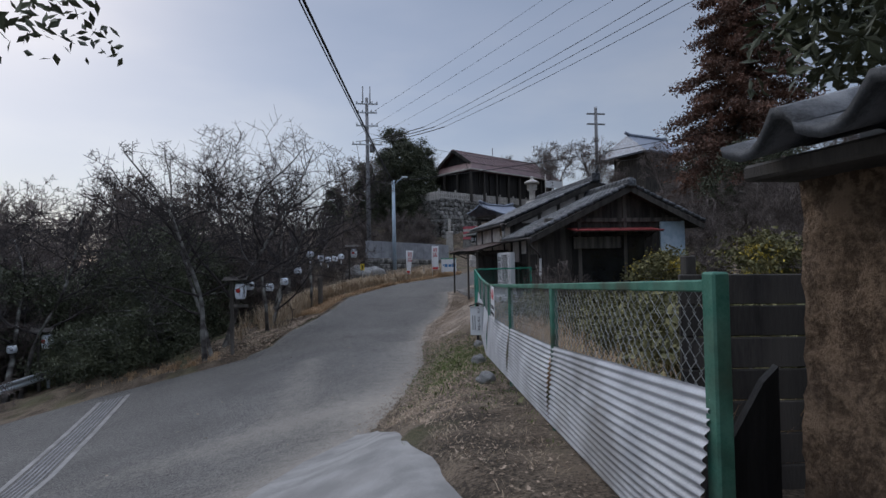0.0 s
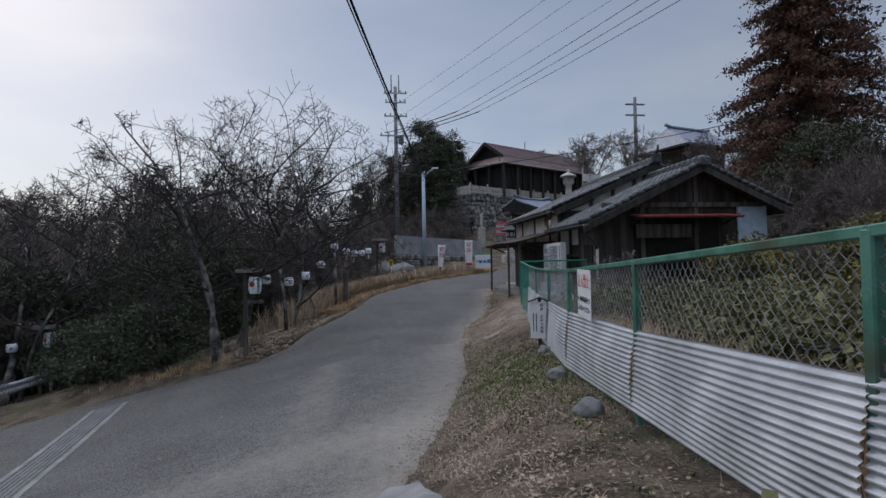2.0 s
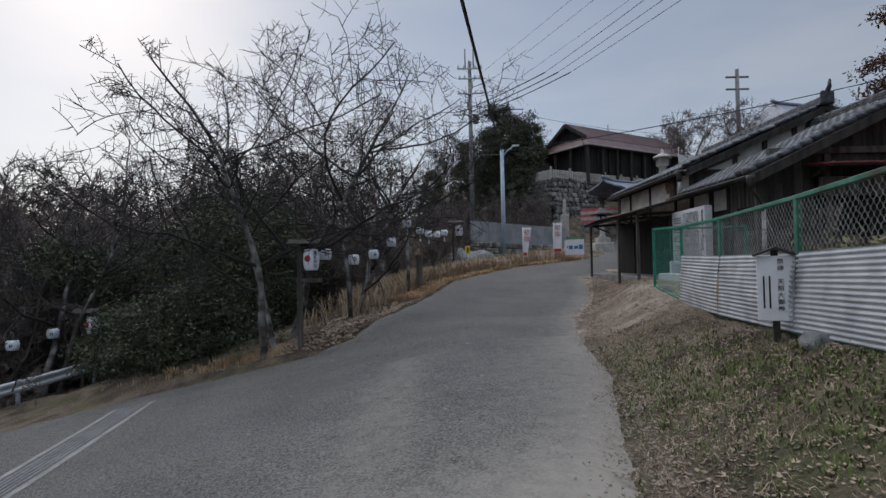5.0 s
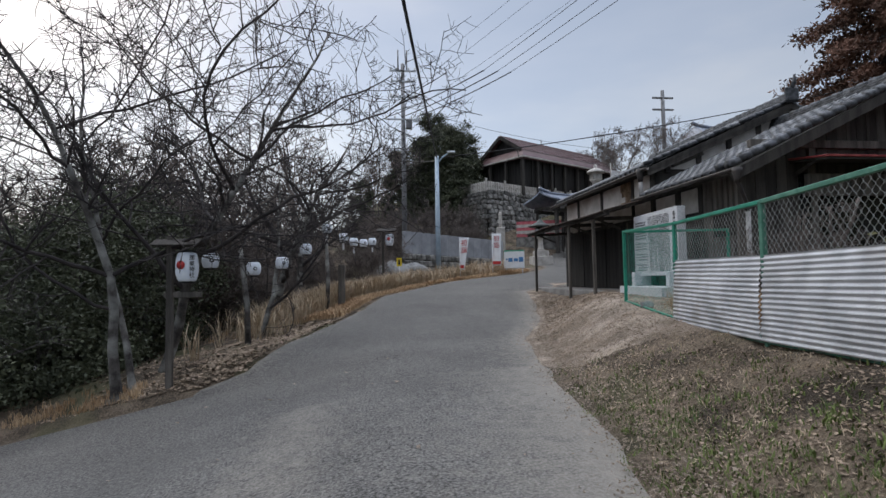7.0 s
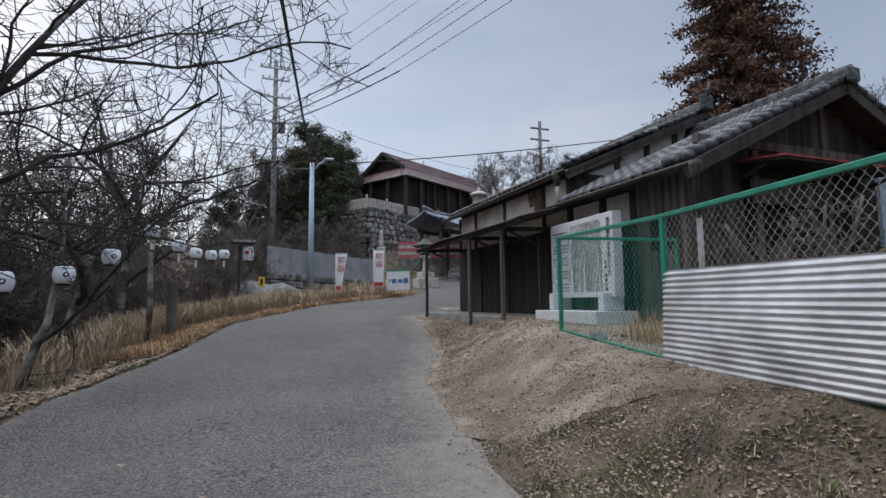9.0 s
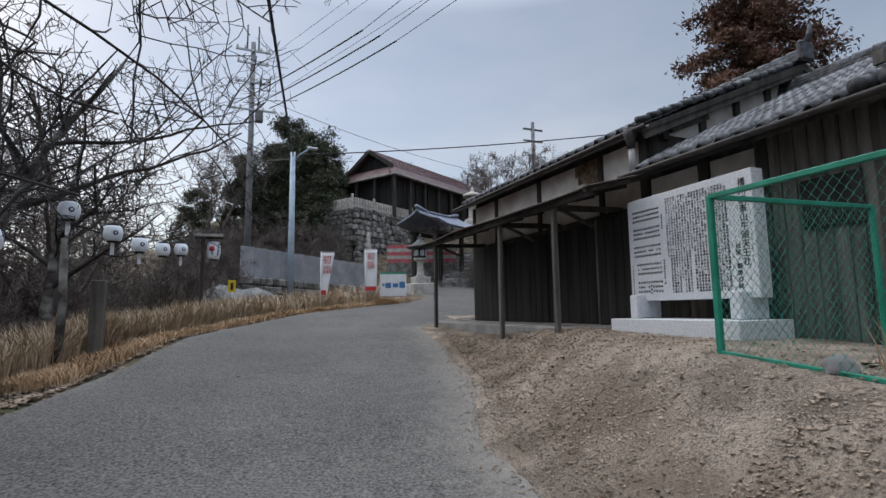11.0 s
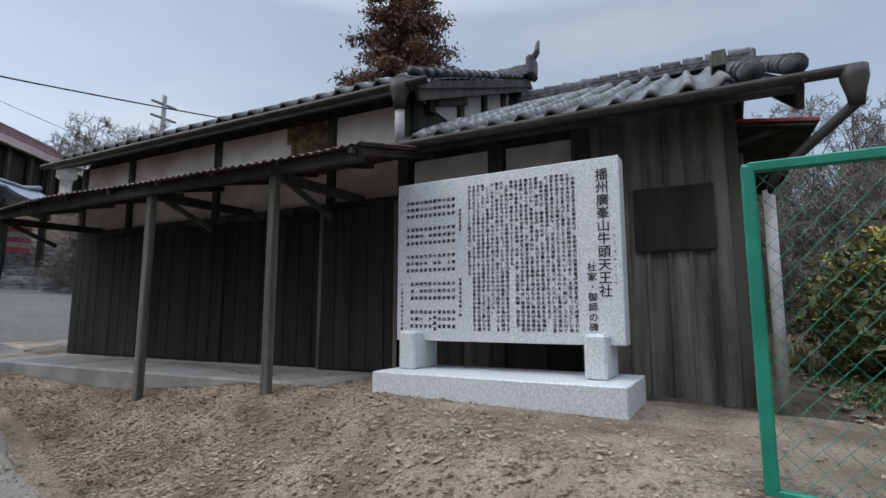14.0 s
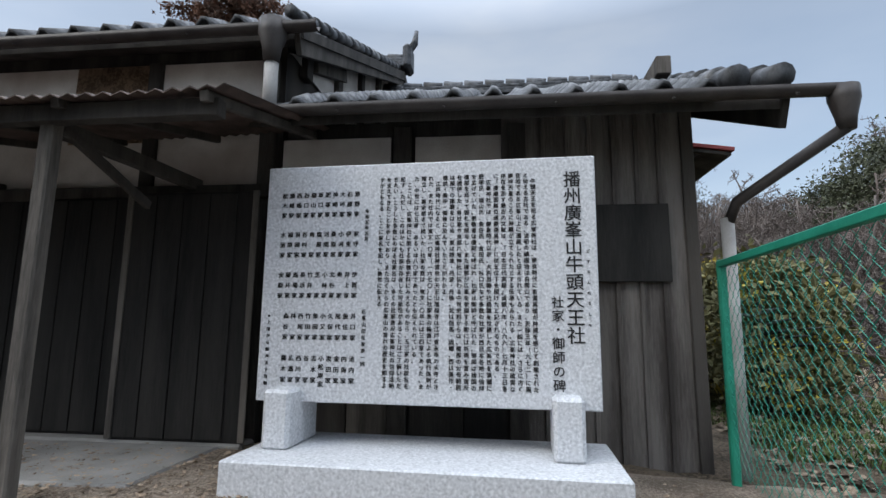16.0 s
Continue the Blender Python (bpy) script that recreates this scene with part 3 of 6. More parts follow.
for (ya, yb, mt) in ((19.8, 20.2, BLACK_BOARD), (20.2, 20.62, OLD_WOOD), (20.78, 21.1, GREY_WOOD), (21.1, 21.4, OLD_WOOD), (21.4, 21.72, GREY_WOOD)):
    boxp("wall_board", (WALL_X - 0.02, WALL_X + 0.03, ya, yb - 0.01, -0.4, 1.3), mt, shed_wall, 0.004)
for yy in (19.78, 20.7):
    boxp("post", (WALL_X - 0.05, WALL_X + 0.06, yy - 0.07, yy + 0.07, -0.4, 2.35), OLD_WOOD, shed_wall)
beam("lintel", (WALL_X - 0.03, 19.75, 1.33), (WALL_X - 0.03, 21.75, 1.33), 0.1, 0.1, OLD_WOOD, shed_wall)
boxp("corner_post", (WALL_X - 0.05, WALL_X + 0.08, 18.45, 18.54, -0.5, 2.43), OLD_WOOD, shed_wall)
# gable end: boards, posts and red awning over a shuttered opening
x = WALL_X + 0.15
while x < 12.8:
    top = 2.3 + 1.7 * (1 - abs(x - SRX) / 3.55)
    boxp("gable_board", (x, x + 0.23, 18.57, 18.62, -0.3, min(max(top, 2.2), 3.95)), OLD_WOOD, shed_wall, 0.004)
    x += 0.24
for xx in (8.6, 10.5, 12.3):
    boxp("gable_post", (xx - 0.07, xx + 0.07, 18.5, 18.57, -0.3, 2.3 + 1.65 * (1 - abs(xx - SRX) / 3.6)), GREY_WOOD, shed_wall)
beam("gable_beam", (7.2, 18.53, 2.95), (12.9, 18.53, 2.95), 0.12, 0.16, GREY_WOOD, shed_wall)
awn = boxp("red_awning", (8.1, 11.6, 17.6, 18.6, 2.62, 2.66), RED_METAL, house, 0.004, "faded red metal awning")
awn.matrix_local = Matrix.Translation((0, 18.6, 2.66)) @ Matrix.Rotation(radians(8), 4, "X") @ Matrix.Translation((0, -18.6, -2.66))
lin = boxp("awning_lining", (8.12, 11.58, 17.62, 18.58, 2.575, 2.612), OLD_WOOD, house, 0.004)
lin.matrix_local = Matrix.Translation((0, 18.6, 2.66)) @ Matrix.Rotation(radians(8), 4, "X") @ Matrix.Translation((0, -18.6, -2.66))
for xx in (8.2, 9.9, 11.5):
    beam("bracket", (xx, 18.55, 2.3), (xx, 17.75, 2.55), 0.05, 0.06, OLD_WOOD, house)
boxp("shutter", (8.3, 10.2, 18.3, 18.42, 1.85, 2.3), GREY_WOOD, house, 0.01)
boxp("opening", (8.3, 11.3, 18.52, 18.565, 0.5, 2.35), GLASS_DARK, house, 0.0)
boxp("metal_panel", (12.0, 13.05, 18.48, 18.56, 1.2, 2.9), PALE_BLUE, house, 0.004, "pale blue metal sheet patch")

# walls of the main wing
main_wall = boxp("main_wall", (WALL_X + 0.03, 14.6, 21.75, 28.3, -0.6, 3.15), OLD_WOOD, house, 0)
v = [(WALL_X + 0.05, 21.72, 3.1), (MRX, 21.72, 4.9), (14.6, 21.72, 3.1), (WALL_X + 0.05, 21.9, 3.1), (MRX, 21.9, 4.9), (14.6, 21.9, 3.1)]
pydata("main_gable", v, [(0, 1, 2), (5, 4, 3), (0, 3, 4, 1), (1, 4, 5, 2)], PLASTER, house)
for xx in (7.3, 8.2, 9.1, 10.0, 10.8):
    boxp("gable_post", (xx - 0.07, xx + 0.07, 21.66, 21.74, 3.0, 3.12 + 1.75 * (1 - abs(xx - MRX) / 3.85)), OLD_WOOD, house)
beam("gable_brace", (7.4, 21.67, 3.2), (8.3, 21.67, 3.55), 0.08, 0.14, GREY_WOOD, house)
POSTS = (21.86, 22.92, 25.0, 27.0, 28.3)
for ya, yb in zip(POSTS, POSTS[1:]):
    boxp("plaster_panel", (WALL_X - 0.004, WALL_X + 0.03, ya, yb, 2.3, 3.02), PLASTER, main_wall, 0.002)
    boxp("plaster_panel", (WALL_X - 0.004, WALL_X + 0.03, ya, yb, 1.88, 2.3), PLASTER, main_wall, 0.002)
# fallen plaster that bares the mud wall
for (ya, yb, za, zb) in ((22.98, 23.4, 2.3, 3.02), (23.4, 23.62, 2.62, 3.02), (23.4, 23.72, 2.3, 2.46), (23.62, 23.7, 2.78, 3.02)):
    boxp("bare_mud_patch", (WALL_X - 0.012, WALL_X - 0.002, ya, yb, za, zb), MUD, main_wall, 0.004, "bare brown mud where plaster fell")
for ya in POSTS:
    boxp("post", (WALL_X - 0.05, WALL_X + 0.05, ya - 0.06, ya + 0.06, -0.25, 3.02), OLD_WOOD, main_wall)
beam("lintel", (WALL_X - 0.03, 21.75, 1.83), (WALL_X - 0.03, 28.3, 1.83), 0.12, 0.11, OLD_WOOD, main_wall)
for i in range(7):
    ya = 21.95 + i * 0.9
    xo = WALL_X - 0.05 - (0.16 if i == 0 else 0.03 * (i % 2))
    dr = boxp("door_leaf", (xo - 0.03, xo, ya - (0.15 if i == 0 else 0), ya + 0.92, -0.12, 1.78), BLACK_BOARD, main_wall, 0.004)
    for k in range(4):
        boxp("plank", (xo - 0.045, xo - 0.03, ya + 0.01 + k * 0.226, ya + 0.225 + k * 0.226, -0.1, 1.76), BLACK_BOARD, dr, 0.003)
    if i == 0:
        for yy in (ya - 0.15, ya + 0.9):
            boxp("stile", (xo - 0.06, xo - 0.045, yy - 0.025, yy + 0.025, -0.11, 1.78), GREY_WOOD, dr, 0.003, "bleached grey stile")
boxp("porch", (5.72, WALL_X - 0.25, 21.95, 28.4, -0.5, -0.135), CONCRETE, main_wall, 0.02, "dusty concrete porch floor")
boxp("sill", (WALL_X - 0.25, WALL_X + 0.05, 21.8, 28.4, -0.28, -0.12), CONCRETE, main_wall, 0.02)

# lean-to awning of rusty iron on posts
awning = thing("lean_to", "low lean-to of rusty corrugated iron on grey timber posts", "lean-to")
v, f = [], []
na, AX0, AX1, AZ0, AZ1 = 300, 5.3, WALL_X, 1.95, 2.36
for i in range(na + 1):
    y = 21.3 + i * (28.6 - 21.3) / na
    dz = 0.012 * math.sin(i * math.pi / 2) + 0.02 * math.sin(y * 1.3)
    v += [(AX0 + 0.03 * math.sin(y * 2.1), y, AZ0 + dz), (AX1, y, AZ1 + dz), (AX0 + 0.03 * math.sin(y * 2.1), y, AZ0 + dz - 0.006), (AX1, y, AZ1 + dz - 0.006)]
    if i:
        k = 4 * i
        f += [(k - 4, k - 3, k + 1, k), (k - 1, k - 2, k + 2, k + 3), (k - 2, k - 4, k, k + 2)]
pydata("iron_sheet", v, f, RUST, awning)
beam("eave_beam", (5.45, 21.4, 1.89), (5.45, 28.5, 1.89), 0.08, 0.1, OLD_WOOD, awning)
for i in range(9):
    y = 21.45 + i * 0.86
    beam("rafter", (5.35, y, 1.92), (WALL_X, y, 2.31), 0.05, 0.06, OLD_WOOD, awning)
for y in (22.45, 24.3, 27.75):
    beam("post", (5.5, y, -0.4), (5.5, y, 1.88), 0.085, 0.085, GREY_WOOD, awning, 0.01)
    beam("brace", (5.55, y - 0.02, 1.86), (6.25, y - 0.08, 1.56), 0.04, 0.06, OLD_WOOD, awning)
    beam("tie", (5.5, y, 1.85), (WALL_X, y, 1.9), 0.07, 0.1, OLD_WOOD, awning)

# gutters and downpipes
def gutter(y0, y1, x, z, parent):
    v, f = [], []
    n = 7
    for y in (y0, y1):
        for i in range(n):
            an = math.pi * i / (n - 1)
            v.append((x - 0.06 * math.cos(an), y, z - 0.065 * math.sin(an)))
        for i in range(n):
            an = math.pi * i / (n - 1)
            v.append((x - 0.053 * math.cos(an), y, z - 0.057 * math.sin(an)))
    m2 = 2 * n
    for i in range(n - 1):
        f += [(i, i + 1, m2 + i + 1, m2 + i), (n + i + 1, n + i, m2 + n + i, m2 + n + i + 1)]
    f += [(0, m2, m2 + n, n), (n - 1, 2 * n - 1, m2 + 2 * n - 1, m2 + n - 1)]
    ob = pydata("gutter", v, f, PIPE, parent, smooth=True)
    y = y0 + 0.3
    while y < y1:
        beam("hook", (x + 0.09, y, z + 0.03), (x - 0.065, y, z - 0.07), 0.012, 0.012, PIPE, ob, 0)
        y += 0.75
    return ob


gutter(17.74, 21.75, SX - 0.09, SZ + 0.01, house)
gutter(21.3, 28.8, MX - 0.1, MZ - 0.03, house)
lathe("rain_head", [(0.06, -0.22), (0.075, -0.1), (0.11, 0.0), (0.11, 0.12)], PIPE, house, 12, at=(MX - 0.1, 21.66, MZ - 0.12))
tube("downpipe", [(MX - 0.09, 21.66, MZ - 0.3), (MX - 0.09, 21.66, 2.36)], 0.055, PIPE_GREY, house, 12, "faded pale grey downpipe")
lathe("rain_head", [(0.05, -0.2), (0.06, -0.12), (0.09, 0.0), (0.09, 0.08)], PIPE, house, 12, at=(SX - 0.09, 17.74, SZ - 0.08))
tube("downpipe", [(SX - 0.09, 17.74, SZ - 0.26), (WALL_X - 0.12, 18.2, 1.66), (WALL_X - 0.06, 18.25, 1.5)], 0.04, PIPE, house, 12)
tube("lower_downpipe", [(WALL_X - 0.06, 18.25, 1.55), (WALL_X - 0.06, 18.26, -0.4)], 0.046, PIPE_GREY, house, 12, "faded pale grey downpipe")

# ---- stone monument ----
monument = thing("stone_monument", "pale granite monument slab engraved with black characters, on stone base", "monument", (6.14, 20.4, -0.22), rz=-2.5)
boxp("base", (-0.48, 0.36, -1.13, 1.0, -0.25, 0.24), GRANITE, monument, 0.008)
bm = bmesh.new()
box(bm, -0.03, 0.16, -1.06, 1.05, 0.49, 2.0, 0.006)
slab = part("slab", bm, GRANITE, monument)
for yy in (-0.86, 0.83):
    bm = bmesh.new()
    box(bm, -0.2, 0.24, yy - 0.085, yy + 0.085, 0.235, 0.58, 0.02)
    part("foot", bm, GRANITE, monument)

# ---- fence round the fallow plot ----
FENCE = ((1.28, 1.65, 1.41, 0.3), (1.63, 4.04, 1.29, 0.13), (1.98, 6.34, 1.18, -0.03), (2.36, 8.8, 1.07, -0.2), (2.9, 11.2, 1.03, -0.32), (3.42, 13.6, 1.02, -0.4), (3.95, 16.0, 1.06, -0.42), (4.46, 18.6, 1.17, -0.28))


def chain_link(parent, a, b, za0, za1, zb0, zb1, material, cell=0.078, gauge=0.0026):
    """Woven wire between two posts: zigzag wires as thin three-sided tubes."""
    a, b = Vector((*a, 0)), Vector((*b, 0))
    ln = (b - a).length
    d = (b - a) / ln
    nrm = Vector((-d.y, d.x, 0))
    v, f = [], []
    nx = int(ln / cell)
    for i in range(nx + 1):
        pts = []
        u0 = i / nx
        h0, h1 = za0 + (zb0 - za0) * u0, za1 + (zb1 - za1) * u0
        nz = max(2, int((h1 - h0) / (cell * 0.56)))
        for k in range(nz + 1):
            s = i * cell + (cell * 0.53 if k % 2 else -cell * 0.03)
            s = min(max(s, 0), ln)
            p = a + d * s + nrm * (0.004 if k % 2 else -0.004)
            p.z = h0 + (h1 - h0) * k / nz
            pts.append(p)
        tube_data(v, f, pts, [gauge] * len(pts), 3, False)
        pts = [Vector((p.x, p.y, p.z)) for p in pts]
        q = []
        for k, p in enumerate(pts):
            s = i * cell + (cell * 0.47 if k % 2 else cell * 1.03)
            s = min(max(s, 0), ln)
            w = a + d * s - nrm * (0.004 if k % 2 else -0.004)
            w.z = p.z
            q.append(w)
        tube_data(v, f, q, [gauge] * len(q), 3, False)
    return tagged(pydata("wire_mesh", v, f, material, parent), kind="stuff")


def iron_sheet(parent, p, q, zt0, zt1, zb0, zb1, bulge):
    """Corrugated sheet with level ribs, slightly bowed."""
    v, f = [], []
    cols, rows_n = 14, 96
    a, b = Vector((*p, 0)), Vector((*q, 0))
    d = (b - a).normalized()
    nrm = Vector((-d.y, d.x, 0))
    for i in range(cols + 1):
        u = i / cols
        base = a + (b - a) * u
        for k in range(rows_n + 1):
            w = k / rows_n
            z = (zb0 + (zb1 - zb0) * u) * (1 - w) + (zt0 + (zt1 - zt0) * u) * w
            o = 0.0095 * math.sin(k * 2 * math.pi / 6) + bulge * math.sin(math.pi * w) * (0.5 + 0.5 * math.sin(u * 5)) + 0.02 + 0.05 * (1 - w)
            c = base + nrm * o
            v.append((c.x, c.y, z))
    n = rows_n + 1
    for i in range(cols):
        for k in range(rows_n):
            j = i * n + k
            f.append((j, j + n, j + n + 1, j + 1))
    return pydata("iron_sheet", v, f, GALV, parent, smooth=True)


fence = thing("boundary_fence", "green wire mesh fence with corrugated iron sheets along its foot", "fence")
for i, (x, y, zt, zb) in enumerate(FENCE):
    big = i == 0
    mt = OLD_GREEN if i < 6 else GREEN
    r = 0.034 if big else 0.027
    g = land(x, y)
    boxp("post", (x - r, x + r, y - r, y + r, min(zb, g) - 0.25, zt + (0.03 if big else -0.01)), mt, fence, 0.008)
for i, (p, q) in enumerate(zip(FENCE, FENCE[1:])):
    mt = OLD_GREEN if i < 5 else GREEN
    beam("top_rail", (p[0], p[1], p[2] - 0.02), (q[0], q[1], q[2] - 0.02), 0.045, 0.045, mt, fence, 0.006)
    if i < 6:
        st0, st1 = (1.02, 0.78, 0.63, 0.54, 0.48, 0.47)[i], (0.78, 0.63, 0.54, 0.48, 0.47, 0.5)[i]
        chain_link(fence, p[:2], q[:2], st0 - 0.1, p[2] - 0.03, st1 - 0.1, q[2] - 0.03, GREY_WIRE)
        if i == 5:
            beam("bottom_rail", (p[0], p[1], p[3] + 0.05), (q[0], q[1], q[3] + 0.05), 0.04, 0.04, mt, fence)
        iron_sheet(fence, p[:2], q[:2], st0, st1, p[3] + 0.03, q[3] + 0.03, 0.05)
        if i >= 3:
            beam("bottom_rail", (p[0], p[1], p[3] + 0.02), (q[0], q[1], q[3] + 0.02), 0.04, 0.04, OLD_GREEN, fence)
    else:
        beam("bottom_rail", (p[0], p[1], p[3] + 0.06), (q[0], q[1], q[3] + 0.06), 0.04, 0.04, mt, fence)
        chain_link(fence, p[:2], q[:2], p[3] + 0.08, p[2] - 0.03, q[3] + 0.08, q[2] - 0.03, GREEN_WIRE, 0.085, 0.0019)
# return panel to the house corner
boxp("post", (6.55, 6.6, 18.42, 18.47, -0.5, 1.2), GREEN, fence, 0.008)
beam("top_rail", (4.46, 18.6, 1.15), (6.57, 18.45, 1.17), 0.045, 0.045, GREEN, fence)
chain_link(fence, (4.48, 18.6), (6.56, 18.45), -0.2, 1.14, -0.15, 1.15, GREEN_WIRE, 0.085, 0.0019)

# notice on the fence
notice = thing("notice_board", "white notice with red and black lettering wired to the mesh", "sign", (2.2, 7.8, 0.83))
nd = Vector((2.27 - 2.12, 8.16 - 7.44, 0)).normalized()
nm = Matrix((( -nd.x, 0, -nd.y, 0), (-nd.y, 0, nd.x, 0), (0, 1, 0, 0), (0, 0, 0, 1)))
notice.matrix_world = Matrix.Translation((2.15, 7.82, 0.82)) @ nm
boxp("board", (-0.36, 0.36, -0.26, 0.26, -0.004, 0.004), WHITE, notice, 0.002)
writing("lettering", "立入禁止", 0.165, RED_INK, notice, pose(0, 0.21, 0.006), "red lettering")
writing("lettering", "※この中は私有地です", 0.07, INK, notice, pose(0, -0.03, 0.006), "black lettering")
writing("lettering", "入らないでください", 0.07, INK, notice, pose(0, -0.13, 0.006), "black lettering")

# ---- mud wall beside the start ----
mud = thing("mud_wall", "crumbling brown earthen wall under a cap of old clay tiles", "wall")
bm = bmesh.new()
bmesh.ops.create_grid(bm, x_segments=150, y_segments=60, size=0.5)
for q in bm.verts:
    yy, zz = -4.2 + (q.co.x + 0.5) * 5.78, -0.2 + (q.co.y + 0.5) * 2.0
    q.co = Vector((1.56 + 0.05 * noise.fractal(Vector((yy * 2, zz * 2, 0)), 1, 2, 5) + 0.02 * noise.fractal(Vector((yy * 9, zz * 12, 3)), 0.8, 2, 4), yy, zz))
part("face", bm, MUD, mud, smooth=True)
boxp("core", (1.62, 2.05, -4.2, 1.56, -0.3, 1.78), MUD, mud, 0.03)
tiled_slope(mud, 1.26, 1.8, 1.9, 1.91, -4.2, 1.7, 4)
boxp("cap_bed", (1.36, 2.3, -4.25, 1.6, 1.755, 1.81), OLD_WOOD, mud, 0.01)
tube("cap_ridge", [(1.88, -4.2, 1.93), (1.88, 1.55, 1.93)], 0.08, TILE, mud, 12)
stack = thing("leaning_board", "dark rotten timber board leaning against the mud wall", "board")
bm = bmesh.new()
ring = ((1.35, 1.86, 0.0), (1.66, 1.8, 0.0), (1.63, 1.76, 1.06), (1.57, 1.77, 1.0), (1.39, 1.84, 0.62), (1.36, 1.86, 0.4))
near = [bm.verts.new(p) for p in ring]
back = [bm.verts.new((p[0] + 0.02, p[1] + 0.05, p[2])) for p in ring]
bm.faces.new(near)
bm.faces.new(back[::-1])
for k in range(6):
    bm.faces.new((near[k - 1], back[k - 1], back[k], near[k]))
bmesh.ops.recalc_face_normals(bm, faces=bm.faces)
part("board", bm, BLACK_BOARD, stack)
screen = thing("board_screen", "dark rotten horizontal boards closing a gap by the wall", "screen")
for k in range(7):
    beam("board", (1.72, 2.5, 0.3 + 0.17 * k), (2.9, 2.35, 0.28 + 0.17 * k), 0.03, 0.16, OLD_WOOD, screen)
for xx in (1.8, 2.8):
    boxp("stake", (xx - 0.03, xx + 0.03, 2.5, 2.56, 0.0, 1.5), OLD_WOOD, screen)

# ---- lantern posts and paper lanterns ----
def lantern_post(x, y, h, face, label, crossbar=True):
    g = land(x, y)
    ob = thing("lantern_post", label, "lantern post", (x, y, g), "roadside lantern posts", rz=face)
    boxp("post", (-0.055, 0.055, -0.055, 0.055, -0.4, h + 0.12), GREY_WOOD, ob, 0.01)
    for s in (-1, 1):
        bm = bmesh.new()
        box(bm, -0.3, 0.5, -0.02, 0.02, 0, 0.02, 0.003)
        pl = part("roof_board", bm, OLD_WOOD, ob)
        pl.matrix_local = Matrix.Translation((0.05, s * 0.14, h - 0.02)) @ Matrix.Rotation(-s * radians(24), 4, "X") @ Matrix.Diagonal((1, 7.5, 1, 1))
    if crossbar:
        boxp("crossbar", (-0.1, 0.55, -0.03, 0.03, h - 1.02, h - 0.92), GREY_WOOD, ob)
    body = paper_lantern(0.2, 0.56, ob, Matrix.Translation((0.29, 0, h - 0.46)))
    lathe("crest", [(0.001, 0), (0.08, 0.001), (0.08, 0.004)], RED_INK, body, 18, "faded red crest").matrix_local = Matrix.Rotation(radians(-12), 4, "Z") @ Matrix.Translation((0, -0.2, 0.03)) @ Matrix.Rotation(radians(90), 4, "X")
    writing("ink_lettering", "廣\n峯\n神\n社", 0.105, INK, body, Matrix.Rotation(radians(42), 4, "Z") @ Matrix(((1, 0, 0, 0), (0, 0, -1, -0.203), (0, 1, 0, 0.21), (0, 0, 0, 1))), step=1.0)
    return ob


def paper_lantern(r, h, parent, m):
    prof = [(r * 0.55, -h / 2), (r * 0.6, -h / 2 + 0.015)]
    nrib = 12
    for i in range(nrib * 2 + 1):
        u = i / (nrib * 2)
        prof.append((r * (0.72 + 0.28 * math.sin(math.pi * u) ** 0.6) - (0.004 if i % 2 else 0), -h / 2 + 0.02 + (h - 0.04) * u))
    prof += [(r * 0.6, h / 2 - 0.015), (r * 0.55, h / 2)]
    ob = lathe("paper_shade", prof, PAPER, parent, 20)
    ob.matrix_local = m
    lathe("rim", [(r * 0.6, -h / 2 - 0.02), (r * 0.62, -h / 2), (r * 0.6, -h / 2 + 0.02)], INK, ob, 16)
    lathe("rim", [(r * 0.6, h / 2 - 0.02), (r * 0.62, h / 2), (r * 0.6, h / 2 + 0.02)], INK, ob, 16)
    return ob


def hung_lantern(x, y, z, tag, face=0.0):
    ob = thing("paper_lantern", "round white paper lantern hanging from a wire" + (" with white tag" if tag else ""), "lantern", (x, y, z), "string of paper lanterns", rz=face)
    paper_lantern(0.17, 0.33, ob, Matrix.Identity(4))
    lathe("mark", [(0.001, 0), (0.045, 0.001), (0.045, 0.004)], INK, ob, 14).matrix_local = Matrix.Translation((0.0, -0.165, 0)) @ Matrix.Rotation(radians(90), 4, "X")
    lathe("mark_centre", [(0.001, 0), (0.022, 0.001), (0.022, 0.004)], PAPER, ob, 12).matrix_local = Matrix.Translation((0.0, -0.169, 0)) @ Matrix.Rotation(radians(90), 4, "X")
    if tag:
        boxp("tag", (-0.035, 0.035, -0.002, 0.002, -0.42, -0.18), WHITE, ob, 0)
    return ob


lantern_post(-4.15, 18.9, 2.7, 0, "dark timber post with a small roof over a white paper lantern")
lantern_post(-11.9, 22.2, 2.35, 0, "dark timber post with a small roof over a white paper lantern", False)
lantern_post(-0.2, 32.4, 2.85, 0, "dark timber post with a small roof over a white paper lantern", False)

# ---- far things: street lamp, poles, hoarding ----
lamp = thing("street_lamp", "tall pale blue steel street lamp pole", "street lamp", (3.3, 41.0, land(3.3, 41.0)))
tube("pole", [(0, 0, -0.5), (0, 0, 7.2)], [0.17, 0.12], PALE_BLUE, lamp, 12)
tube("arm", [(0, 0, 6.7), (0.35, -0.2, 7.1), (0.8, -0.5, 7.35)], 0.045, PALE_BLUE, lamp)
boxp("lamp_head", (0.6, 1.1, -0.62, -0.42, 7.28, 7.4), STEEL, lamp, 0.03)

